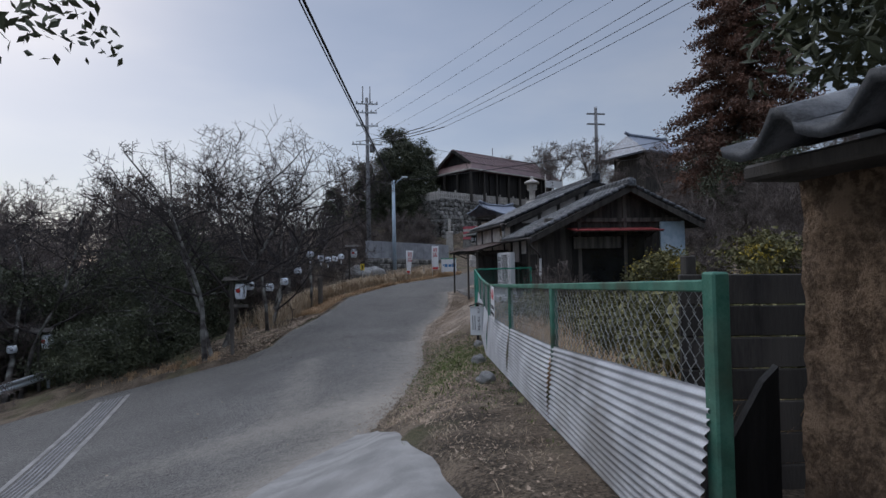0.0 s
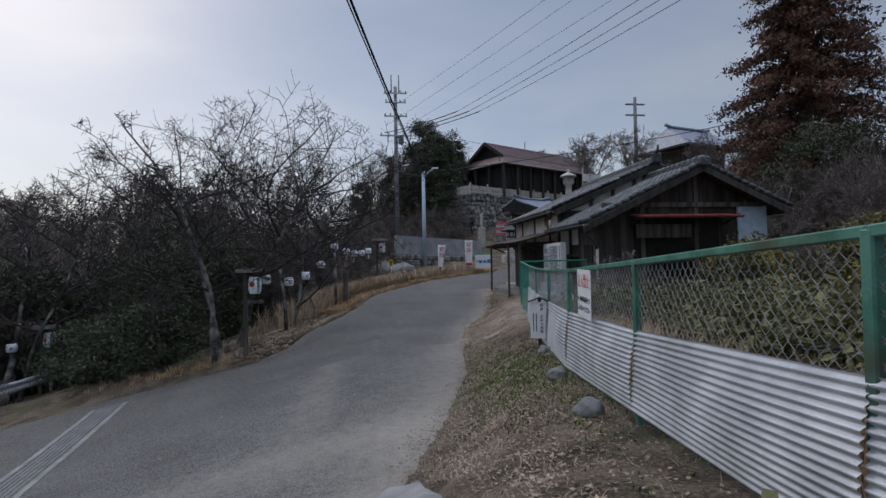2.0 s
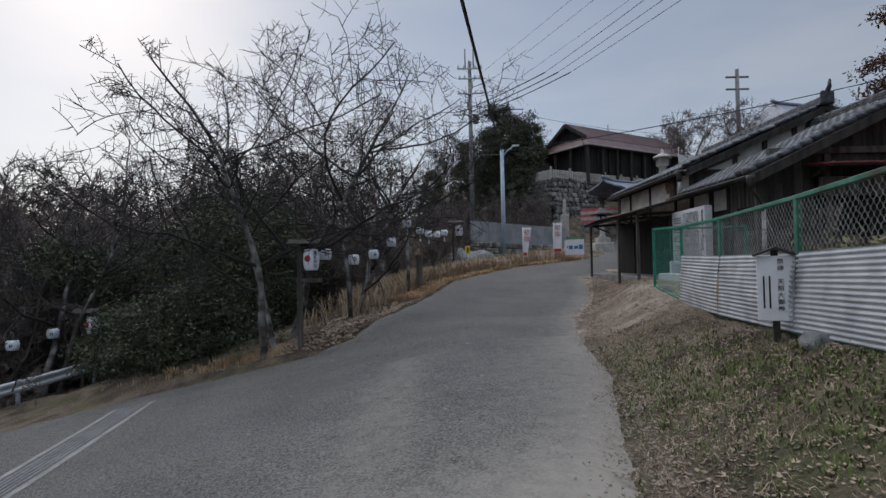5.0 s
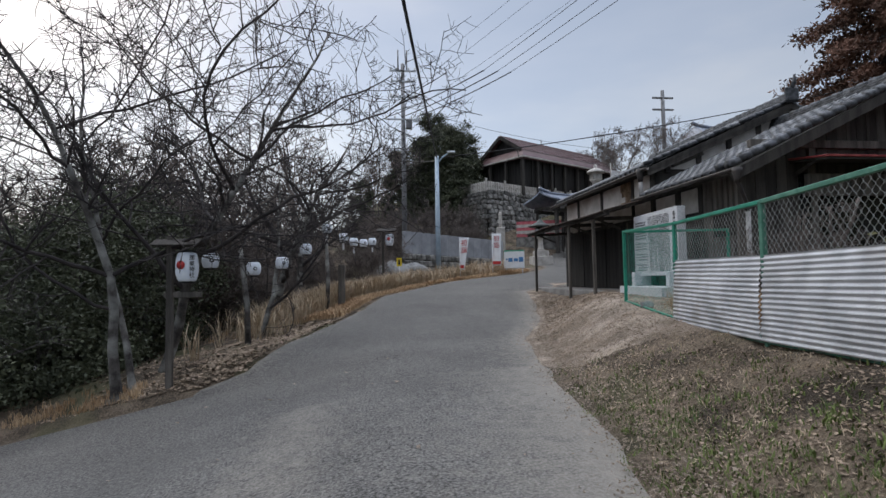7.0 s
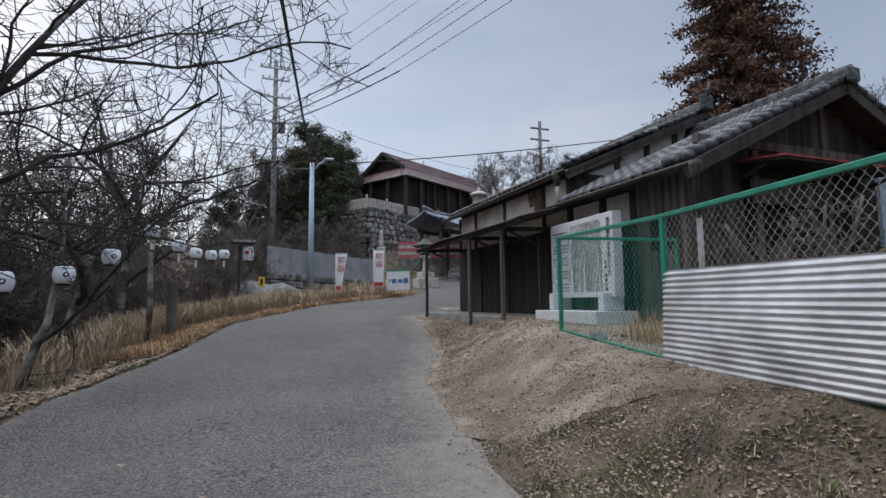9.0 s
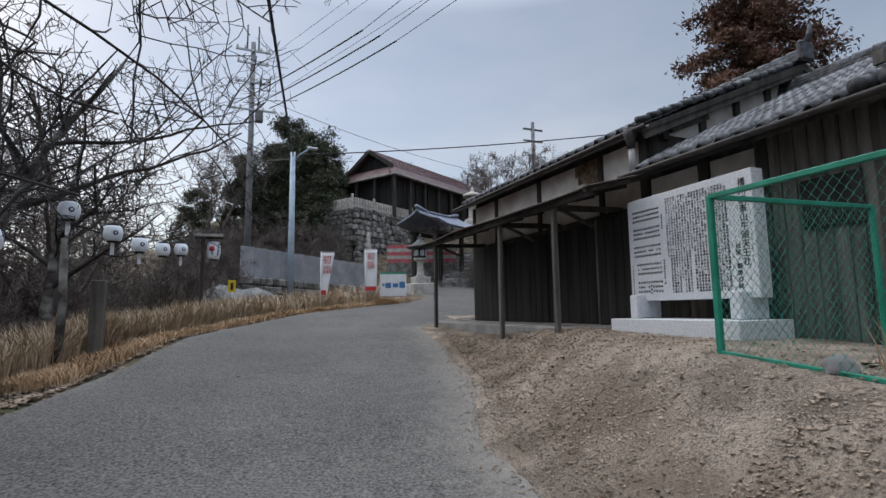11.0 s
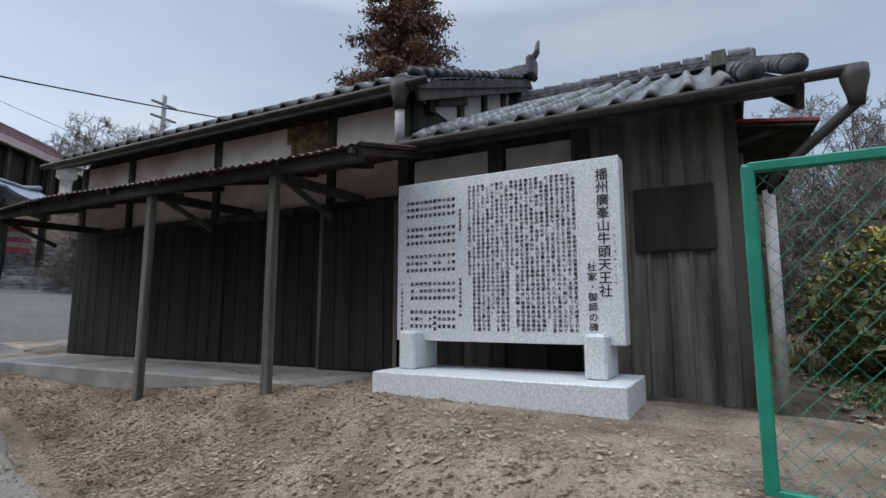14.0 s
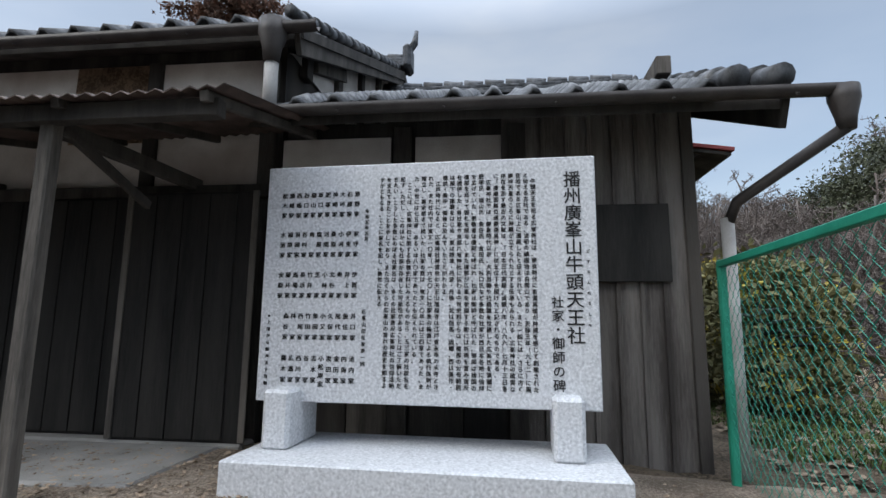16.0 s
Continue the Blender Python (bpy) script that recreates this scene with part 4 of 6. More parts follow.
upole = thing("utility_pole", "tall concrete utility pole with crossarms and insulators", "utility pole", (1.5, 47.0, land(1.5, 47.0)))
tube("pole", [(0, 0, -1), (0, 0, 15.2)], [0.22, 0.14], POLE_CONC, upole, 12)
for z, w in ((14.6, 1.0), (13.8, 0.9), (12.6, 1.0), (10.9, 1.4)):
    boxp("crossarm", (-w, w, -0.22, -0.12, z - 0.06, z + 0.06), STEEL, upole, 0.01)
    for k in (-0.9, -0.45, 0.45, 0.9):
        lathe("insulator", [(0.03, 0), (0.09, 0.05), (0.05, 0.1), (0.09, 0.15), (0.03, 0.22)], WHITE, upole, 8, at=(k * w, -0.17, z + 0.06))
tube("top_rod", [(0.3, -0.15, 14.6), (0.3, -0.15, 16.2)], 0.05, POLE_CONC, upole)
tube("top_rod", [(-0.35, -0.15, 14.6), (-0.35, -0.15, 16.2)], 0.05, POLE_CONC, upole)
boxp("transformer", (0.2, 0.65, -0.35, 0.1, 10.2, 10.9), POLE_CONC, upole, 0.05)

hoard = thing("hoarding", "long grey ribbed metal hoarding on a stone footing", "fence")
ha, hb = Vector((1.0, 40.0, 0)), Vector((8.5, 45.3, 0))
for i in range(12):
    p, q = ha + (hb - ha) * i / 12, ha + (hb - ha) * (i + 1) / 12
    zb = 1.83 - 0.3 * i / 12
    boxp("panel", (0, (q - p).length - 0.01, -0.02, 0.02, 0, 1.35), SHEET_WALL, hoard, 0.004, m=Matrix.Translation((p.x, p.y, zb)) @ Matrix.Rotation(math.atan2(hb.y - ha.y, hb.x - ha.x), 4, "Z"))
for i in range(26):
    for k in range(3):
        p = ha + (hb - ha) * (i + 0.5 * (k % 2) - 0.3) / 25
        zb = 0.68 - 0.3 * i / 26 + k * 0.38
        bm = bmesh.new()
        box(bm, -0.2, 0.2, -0.3, 0.1, 0, 0.36, 0.06, Matrix.Translation((p.x + 0.05, p.y - 0.15, zb)) @ Matrix.Rotation(0.6 + random.uniform(-.1, .1), 4, "Z"))
        part("stone", bm, STONE, hoard)
boxp("footing", (0, 9.3, -0.1, 0.6, -1.6, -0.3), STONE_DARK, hoard, 0.0, m=Matrix.Translation((1.0, 40.0, 1.8)) @ Matrix.Rotation(math.atan2(5.3, 7.5), 4, "Z"))

# ---- hall on its stone terrace ----
HA = radians(31.4)
hallm = Matrix.Translation((12.2, 59.5, 0)) @ Matrix.Rotation(HA, 4, "Z")
terrace = tagged(new("stone_terrace"), "tall dry stone retaining wall of grey boulders", "retaining wall")
terrace.matrix_world = Matrix.Translation((9.3, 53.7, 0)) @ Matrix.Rotation(HA, 4, "Z")
boxp("core", (0.15, 30, 0.3, 25, 0, 8.0), STONE_DARK, terrace, 0)
def rubble(bm, half, m):
    """One irregular boulder of a dry stone wall."""
    vs = bmesh.ops.create_icosphere(bm, subdivisions=1, radius=1.0)["verts"]
    for q in vs:
        p = Vector((math.copysign(abs(q.co.x) ** 0.6, q.co.x) * half[0], math.copysign(abs(q.co.y) ** 0.6, q.co.y) * half[1], math.copysign(abs(q.co.z) ** 0.6, q.co.z) * half[2]))
        q.co = m @ (p * random.uniform(0.88, 1.1))


rest = bmesh.new()
for side, length in ((0, 19.0), (1, 10.0)):
    z, k = 1.3, 0
    while z < 7.95:
        hh = random.uniform(0.36, 0.52)
        x = random.uniform(-0.2, 0.2) if side == 0 else 0.3
        while x < length:
            w = random.uniform(0.36, 0.8)
            ex = min(0.18, 0.02 + 0.03 * (8.0 - z))
            at = (x + w / 2, 0.3 - 0.1 * (8.0 - z), z + hh / 2 + random.uniform(-0.06, 0.06)) if side == 0 else (0.1 - ex, x + w / 2, z + hh / 2)
            m = Matrix.Translation(at) @ Euler((random.uniform(-.12, .12), random.uniform(-.3, .3) if side == 0 else 0, random.uniform(-.1, .1))).to_matrix().to_4x4()
            half = (w * 0.56, 0.3, hh * 0.58) if side == 0 else (0.3, w * 0.56, hh * 0.58)
            if side == 0 and x < 9 and z > 2.4:
                bm = bmesh.new()
                rubble(bm, half, m)
                part("stone", bm, STONE, terrace)
            else:
                rubble(rest, half, m)
            x += w
        z += hh * 0.93
tagged(part("rubble_face", rest, STONE, terrace), kind="stuff")
sfence = thing("stone_fence", "row of pale stone fence posts on the terrace edge", "fence", group="")
sfence.matrix_world = terrace.matrix_world
for i in range(62):
    bm = bmesh.new()
    box(bm, i * 0.3 - 0.1, i * 0.3 + 0.1, 0.12, 0.3, 7.95, 8.95 + (0.25 if i % 8 == 0 else 0), 0.05)
    part("post", bm, STONE_PALE, sfence)
for i in range(18):
    bm = bmesh.new()
    box(bm, -0.02, 0.16, 0.4 + i * 0.3, 0.6 + i * 0.3, 7.95, 8.95, 0.05)
    part("post", bm, STONE_PALE, sfence)
for z in (8.25, 8.65):
    boxp("rail", (0.04, 0.11, 0.3, 6.0, z, z + 0.1), STONE_PALE, sfence)
    boxp("rail", (0, 18.4, 0.17, 0.24, z, z + 0.1), STONE_PALE, sfence)

hall = tagged(new("shrine_hall"), "dark timber shrine hall with a maroon hip-and-gable roof", "shrine hall")
hall.matrix_world = hallm
HL, HD = 14.5, 3.9


def solid(name, v, f, th, material, parent):
    bm = bmesh.new()
    vs = [bm.verts.new(p) for p in v]
    for q in f:
        bm.faces.new([vs[i] for i in q])
    bmesh.ops.recalc_face_normals(bm, faces=bm.faces)
    bmesh.ops.solidify(bm, geom=bm.faces[:], thickness=th)
    return part(name, bm, material, parent)


solid("gable_roof", [(-0.4, 0, 14.60), (HL, 0, 14.60), (HL, -HD * 0.72, 12.70), (-0.4, -HD * 0.72, 12.70), (HL, HD * 0.72, 12.70), (-0.4, HD * 0.72, 12.70)], [(0, 1, 2, 3), (1, 0, 5, 4)], 0.25, MAROON, hall)
solid("skirt_roof", [(-0.2, -HD * 0.72, 12.70), (HL + 0.2, -HD * 0.72, 12.70), (HL + 1.6, -HD * 0.95, 11.75), (-1.1, -HD * 0.95, 11.75), (-0.2, HD * 0.72, 12.70), (-1.1, HD * 0.95, 11.75)], [(0, 1, 2, 3), (0, 3, 5, 4)], 0.22, MAROON, hall)
for i in range(24):
    x = -0.3 + i * (HL + 0.2) / 23
    beam("roof_seam", (x, 0, 14.63), (x, -HD * 0.72, 12.73), 0.05, 0.06, MAROON, hall, 0)
boxp("ridge_cap", (-0.5, HL, -0.25, 0.25, 14.55, 14.40), MAROON, hall, 0.05)
solid("gable_wall", [(0.25, 0, 14.40), (0.25, -HD * 0.68, 12.75), (0.25, HD * 0.68, 12.75)], [(0, 1, 2)], 0.15, BLACK_BOARD, hall)
beam("bargeboard", (-0.42, 0, 14.45), (-0.42, -HD * 0.74, 12.60), 0.1, 0.35, OLD_WOOD, hall)
beam("bargeboard", (-0.42, 0, 14.45), (-0.42, HD * 0.74, 12.60), 0.1, 0.35, OLD_WOOD, hall)
boxp("hall_body", (-0.5, HL, -HD * 0.78, HD * 0.8, 8.0, 12.20), BLACK_BOARD, hall, 0)
boxp("eave_beam", (-1.0, HL + 1, -HD * 0.9, -HD * 0.84, 11.60, 11.85), OLD_WOOD, hall)
boxp("eave_beam", (-1.0, -0.85, -HD * 0.9, HD * 0.9, 11.60, 11.85), OLD_WOOD, hall)
for i in range(8):
    boxp("pillar", (-0.95 + i * 2.1, -0.7 + i * 2.1, -HD * 0.9, -HD * 0.84, 8.0, 11.70), OLD_WOOD, hall)
    boxp("lattice_panel", (0.7 + i * 1.7, 2.1 + i * 1.7, -HD * 0.82, -HD * 0.79, 8.6, 11.60), BLACK_BOARD, hall, 0)
for i in range(4):
    boxp("pillar", (-0.98, -0.75, -3.5 + i * 2.2, -3.25 + i * 2.2, 8.0, 11.70), OLD_WOOD, hall)
for i in range(30):
    beam("rafter", (-1.6 + i * 0.6, -HD * 0.93, 11.60), (-1.0 + i * 0.58, -HD * 0.75, 12.40), 0.08, 0.1, OLD_WOOD, hall, 0)

beam("fascia", (-1.12, -HD * 0.96, 11.72), (HL + 1.5, -HD * 0.96, 11.72), 0.06, 0.16, STONE_PALE, hall, 0.01, "pale weathered eave edge")
beam("fascia", (-1.12, -HD * 0.96, 11.72), (-1.12, HD * 0.95, 11.72), 0.06, 0.16, STONE_PALE, hall, 0.01, "pale weathered eave edge")
beam("fascia", (-0.45, -HD * 0.74, 12.62), (HL, -HD * 0.74, 12.62), 0.05, 0.1, GREY_WOOD, hall, 0.01)

toro = thing("stone_lantern", "pale weathered stone lantern at the head of the steps", "lantern", (20.0, 55.0, 7.6))
lathe("base", [(0.75, -0.6), (0.75, 0.3), (0.5, 0.4)], STONE_PALE, toro, 8)
lathe("shaft", [(0.42, 0.4), (0.34, 0.7), (0.34, 1.5), (0.62, 1.75)], STONE_PALE, toro, 10)
boxp("fire_box", (-0.45, 0.45, -0.45, 0.45, 1.75, 2.35), STONE_PALE, toro, 0.06)
lathe("roof", [(0.9, 2.35), (0.88, 2.5), (0.4, 2.75), (0.15, 2.85), (0.2, 3.0), (0.03, 3.25)], STONE_PALE, toro, 6)
banner = thing("white_banner", "white banner between slim poles beside the lantern", "banner", (22.0, 56.0, 7.8), rz=20)
for x in (0.0, 2.6):
    tube("pole", [(x, 0, -0.5), (x, 0, 3.4)], 0.05, STONE_PALE, banner, 6)
boxp("cloth", (0.05, 2.55, -0.02, 0.02, 1.9, 2.7), WHITE, banner, 0.005)
temple = thing("temple_roof", "distant temple with a steep blue-grey tile roof", "temple", (46.0, 74.0, 10.0), rz=18)
boxp("body", (-4.0, 4.0, -3.0, 3.0, -4.0, 7.2), OLD_WOOD, temple, 0.05)
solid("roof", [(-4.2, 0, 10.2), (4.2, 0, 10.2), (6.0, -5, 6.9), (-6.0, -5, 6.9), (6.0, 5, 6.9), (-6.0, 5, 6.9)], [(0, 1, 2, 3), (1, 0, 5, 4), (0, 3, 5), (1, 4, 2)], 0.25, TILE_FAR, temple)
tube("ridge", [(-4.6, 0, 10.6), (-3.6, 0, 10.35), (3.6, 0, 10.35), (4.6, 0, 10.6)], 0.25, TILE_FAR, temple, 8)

# stairs
stairs = tagged(new("stone_stairs"), "broad flight of worn grey stone steps", "stairs", kind="structure")
stairs.matrix_world = Matrix.Translation((13.4, 45.6, 1.45)) @ Matrix.Rotation(radians(-25), 4, "Z")
for i in range(18):
    bm = bmesh.new()
    box(bm, -0.3, 5, i * 0.36, i * 0.36 + 0.5, i * 0.17 - 0.4, i * 0.17 + 0.17, 0.02)
    part("step", bm, STONE, stairs)

# ---- inscription ----
def column(text, yc, top, size, pitch, name="inscription"):
    ob = writing(name, "\n".join(text), size, INK, slab, Matrix(((0, 0, -1, -0.0315), (-1, 0, 0, yc), (0, 1, 0, top), (0, 0, 0, 1))), step=pitch / size)
    tagged(ob, kind="stuff")
    ob = writing(name, "\n".join(text), size, INK, slab, Matrix(((0, 0, -1, -0.0325), (-1, 0, 0, yc + size * 0.022), (0, 1, 0, top + size * 0.012), (0, 0, 0, 1))), step=pitch / size)
    tagged(ob, kind="stuff")


column("播州廣峯山牛頭天王社", -0.925, 1.90, 0.106, 0.1045, "title")
column("社家・御師の碑", -0.822, 1.14, 0.074, 0.08, "title")
column("ごずてんのうしゃ", -1.005, 1.42, 0.022, 0.062, "reading")
BODY = (
    "　牛頭天王を祀る広峯神社は、奈良時代に吉備真備が神威を感じて創建された",
    "と伝える古社である。当初の鎮座地は白幣山であり、天禄三年（九七二）に現",
    "在地である広峯山上に遷座したと伝えられている。また一説には、さらに古く",
    "崇神天皇のころに神籬が立てられたとする伝承もみられる。広峯神社の確実な",
    "存在を示す最古の文献は、「日本三代実録」貞観八年（八六六）七月十三日条",
    "に「播磨国無位速素戔烏神」に従五位下を授けたと記されるものである。",
    "　広峯神社では、鎌倉時代以来、大別当職や社務職を世襲した広峯氏を筆頭に",
    "肥塚氏、椙山氏、魚住氏、金田氏、谷口氏など多数の社家が西日本各地に信仰",
    "を広げていた。崇敬者は檀那と呼ばれ、社家は御師と呼ばれた。御師は諸国の",
    "檀那を巡って御札を授与し、また檀那が広峯を参詣する際には祈祷を営み宿所",
    "を提供した。各社家や京都八坂神社に伝わる中世史料からは、檀那の分布範囲",
    "は膝下の播磨をはじめ、東は摂津・丹波・丹後、北は但馬・因幡、西は美作・",
    "備前・備中・備後に及んでいたことがわかる。",
    "　江戸時代になると、広峯神社神宮寺の天王山増福寺は江戸寛永寺の末寺とさ",
    "れた。また社内では寛文一〇年（一六七〇）に社家衆の輪番による執行体制が",
    "確立し、幕末期まで続いた。社家の数は、寛文一〇年には三四家であった。ま",
    "た、中世には七五家、あるいは八〇家であったとも伝えられている。",
    "　ここには、広峯神社に関する各種史料にみえるものから、五三家の社家名を",
    "記す。ただし、このほかにも社家が存在した可能性があることはご了解いただ",
    "きたい。こうした多数にのぼる社家名は、多くの社家衆が広峯神社の信仰活動",
    "を支えてきたことを示しており、また古くからの広峯山の誉れの歴史を知るよ",
    "すがともなる。ここに家名を記し、後世に伝える",
)
for i, text in enumerate(BODY):
    column(text, -0.69 + i * 0.0455, 1.905, 0.034, 0.0379)
column("令和五年五月", 0.36, 1.70, 0.03, 0.036)
column("広峯山旧社家衆一同", 0.36, 1.06, 0.03, 0.04)
HOUSES = (
    ("粟野", "石原", "大坪", "神崎", "肥塚", "坂口", "椙山", "谷口", "西嶋", "廣峰", "松木"),
    ("家守", "伊東", "小河", "桑原", "河間", "塩屋", "角　", "谷村", "羽岡", "福原", "水落"),
    ("伊賀", "井上", "奥　", "北谷", "小林", "芝　", "竹井", "長浜", "馬場", "藤井", "安原"),
    ("井口", "魚住", "尾代", "久保", "小又", "柴田", "竹田", "西尾", "林　", "森谷"),
    ("池内", "内海", "金田", "黒田", "小松原", "志水", "谷　", "西川", "広瀬", "藤木"),
)
for r, row in enumerate(HOUSES):
    for c, fam in enumerate(row):
        column(fam + "家", 0.43 + c * 0.0495, 1.82 - r * 0.262, 0.038, 0.052 if len(fam) == 3 else 0.066)
column("※上段から順次五十音順", 0.99, 1.03, 0.026, 0.042)

# ---- string of lanterns, guard rail and posts on the bank ----
HUNG = ((-3.73, 19.8, 0.73, 0), (-3.27, 21.4, 0.59, 0), (-2.87, 22.73, 0.76, 0), (-2.42, 23.85, 1.18, 0), (-2.03, 25.8, 1.95, 1), (-1.6, 27.1, 1.76, 1), (-1.3, 28.3, 1.69, 1), (-0.98, 29.56, 1.74, 0), (-0.65, 30.5, 1.86, 1))
LOW = ((-12.7, 22.0, -1.5, 0), (-13.1, 21.0, -1.7, 0), (-13.5, 20.0, -1.68, 0))
for x, y, z, tg in HUNG + LOW:
    hung_lantern(x, y, z, tg, 25)
wire = thing("lantern_wire", "thin black wire that carries the paper lanterns", "wire")
tube("wire", [(-4.0, 18.9, 0.95)] + [(x, y, z + 0.2) for x, y, z, tg in HUNG] + [(-0.2, 32.4, 2.2)], 0.007, CABLE, wire, 5)
wire = thing("lantern_wire", "thin black wire that carries the paper lanterns", "wire")
tube("wire", [(-11.9, 22.2, -1.2)] + [(x, y, z + 0.2) for x, y, z, tg in LOW] + [(-14.2, 18.5, -1.4)], 0.007, CABLE, wire, 5)
for (x, y, ln) in ((-2.03, 25.6, 0.0), (-3.35, 21.3, 0.1)):
    st = thing("wire_stake", "slim lichened stake holding the lantern wire", "stake", (x, y, land(x, y)))
    tube("stake", [(0, 0, -0.4), (0.05 - ln, 0.02, 1.0), (-ln * 2, 0.05, 2.2)], [0.075, 0.065, 0.05], BARK, st, 9)
cpost = thing("concrete_post", "square weathered concrete post on the grassy bank", "post", (-1.6, 26.2, land(-1.6, 26.2)))
boxp("post", (-0.11, 0.11, -0.1, 0.1, -0.5, 1.42), GREY_WOOD, cpost, 0.015)

rail = thing("guard_rail", "white weathered steel guard rail on posts", "guard rail")
ra, rb = Vector((-11.45, 22.75, 0)), Vector((-14.2, 16.4, 0))
prof = [(0.0, 0.17), (0.045, 0.13), (0.045, 0.07), (0.0, 0.02), (0.0, -0.02), (0.045, -0.07), (0.045, -0.13), (0.0, -0.17)]
rd = (rb - ra).normalized()
rn = Vector((-rd.y, rd.x, 0))
v, f = [], []
for i in range(13):
    p = ra + (rb - ra) * i / 12
    z = land(p.x, p.y) + 0.55
    for th in (0.0, -0.006):
        for o, h in prof:
            q = p + rn * (o + th)
            v.append((q.x, q.y, z + h))
    if i:
        for k in range(7):
            a, b = (i - 1) * 16 + k, i * 16 + k
            f += [(a, a + 1, b + 1, b), (a + 9, a + 8, b + 8, b + 9)]
pydata("beam", v, f, STEEL, rail, smooth=False)
for i in range(4):
    p = ra + (rb - ra) * (0.06 + 0.3 * i) - rn * 0.08
    z = land(p.x, p.y)
    tube("post", [(p.x, p.y, z - 0.4), (p.x, p.y, z + 0.72)], 0.055, STEEL, rail, 10)

# ---- small marker sign in the verge, flags, notice boards ----
mk = thing("fence_sign", "narrow white roofed sign with black writing on a dark post", "sign", (2.6, 11.2, land(2.6, 11.2)))
mk.matrix_world = Matrix.Translation((2.76, 11.35, land(2.76, 11.35))) @ Matrix.Rotation(radians(-25), 4, "Z")
boxp("post", (-0.03, 0.03, 0.0, 0.06, -0.3, 0.88), OLD_WOOD, mk)
boxp("board", (-0.16, 0.16, -0.03, 0.0, 0.18, 0.82), WHITE, mk, 0.004)
for s in (-1, 1):
    pl = boxp("roof_board", (-0.012, 0.2, -0.08, 0.1, -0.01, 0.012), OLD_WOOD, mk, 0.003)
    pl.matrix_local = Matrix.Translation((0, 0, 0.9)) @ Matrix.Rotation(radians(22 if s > 0 else 158), 4, "Y")
writing("lettering", "祭\n神\n　\n天\n照\n大\n御\n神", 0.06, INK, mk, Matrix(((1, 0, 0, 0.04), (0, 0, -1, -0.034), (0, 1, 0, 0.79), (0, 0, 0, 1))), step=1.1)
for k in range(2):
    boxp("small_lettering", (-0.06 - 0.05 * k, -0.045 - 0.05 * k, -0.034, -0.031, 0.3, 0.62), INK, mk, 0)


def flag(x, y, h, label, body, bend):
    g = land(x, y)
    ob = thing("nobori_flag", label, "flag", (x, y, g), "festival flags", rz=-20)
    tube("pole", [(0, 0, -0.2), (0, 0, h)], 0.016, WHITE, ob, 8)
    tube("arm", [(0, 0, h - 0.02), (0.47, 0, h - 0.02)], 0.01, WHITE, ob, 6)
    v, f = [], []
    n = 14
    for i in range(n + 1):
        u = i / n
        z = h - 0.05 - u * (h - 0.55)
        for k in range(5):
            w = k / 4
            v.append((0.02 + 0.44 * w * (1 - bend * u), 0.05 * math.sin(3.5 * u + 2.6 * w) * w, z))
    for i in range(n):
        for k in range(4):
            a = i * 5 + k
            f.append((a, a + 1, a + 6, a + 5))
    cl = pydata("cloth", v, f, WHITE, ob, smooth=True)
    cl.modifiers.new("thickness", "SOLIDIFY").thickness = 0.004
    writing("lettering", body, 0.3, RED_INK, cl, Matrix(((1, 0, 0, 0.22), (0, 0, -1, -0.045), (0, 1, 0, h - 0.15), (0, 0, 0, 1))), "red lettering", 1.15)
    boxp("red_band", (0.02, 0.44 * (1 - bend), -0.05, -0.046, 0.56, 0.72), RED_INK, cl, 0)
    return ob


flag(3.45, 33.2, 2.05, "narrow white festival flag with red lettering on a pole", "初\n詣", 0.55)
flag(5.3, 34.4, 2.15, "white festival flag with red lettering on a pole", "初\n詣", 0.05)
nb = thing("guide_board", "white map board with blue pictures and a green top edge", "sign", (6.5, 34.7, land(6.5, 34.7)), rz=-22)
for x in (-0.42, 0.42):
    boxp("leg", (x - 0.02, x + 0.02, 0.0, 0.04, -0.3, 1.15), STEEL, nb)
boxp("panel", (-0.52, 0.52, -0.03, 0.0, 0.3, 1.22), WHITE, nb, 0.004)
boxp("top_band", (-0.52, 0.52, -0.034, -0.03, 1.16, 1.22), GREEN_INK, nb, 0)
for (x0, x1, z0, z1) in ((-0.3, -0.08, 0.62, 0.82), (-0.02, 0.2, 0.64, 0.8), (0.24, 0.46, 0.62, 0.86), (-0.42, -0.34, 0.7, 0.8)):
    boxp("picture", (x0, x1, -0.035, -0.031, z0, z1), BLUE_INK, nb, 0)
ys_ = thing("yellow_sign", "small yellow warning sign on a white stake beside a boulder", "sign", (0.68, 36.4, land(0.68, 36.4) + 0.15), rz=-15)
tube("stake", [(0, 0, -0.2), (0, 0, 0.95)], 0.03, WHITE, ys_, 8)
boxp("plate", (-0.14, 0.14, -0.04, -0.03, 0.5, 0.95), YELLOW, ys_, 0.004)
boxp("figure", (-0.05, 0.05, -0.044, -0.04, 0.58, 0.85), INK, ys_, 0)


def boulder(at, size, seed, label="rounded grey boulder at the roadside"):
    bm = bmesh.new()
    bmesh.ops.create_icosphere(bm, subdivisions=3, radius=1)
    for q in bm.verts:
        n_ = 1 + 0.28 * noise.fractal(q.co * 1.3 + Vector((seed, 0, 0)), 1, 2, 4)
        q.co = Vector((q.co.x * size[0], q.co.y * size[1], q.co.z * size[2])) * n_
    ob = part("boulder", bm, ROCK, None, smooth=True)
    ob.location = at
    return tagged(ob, label, "boulder")


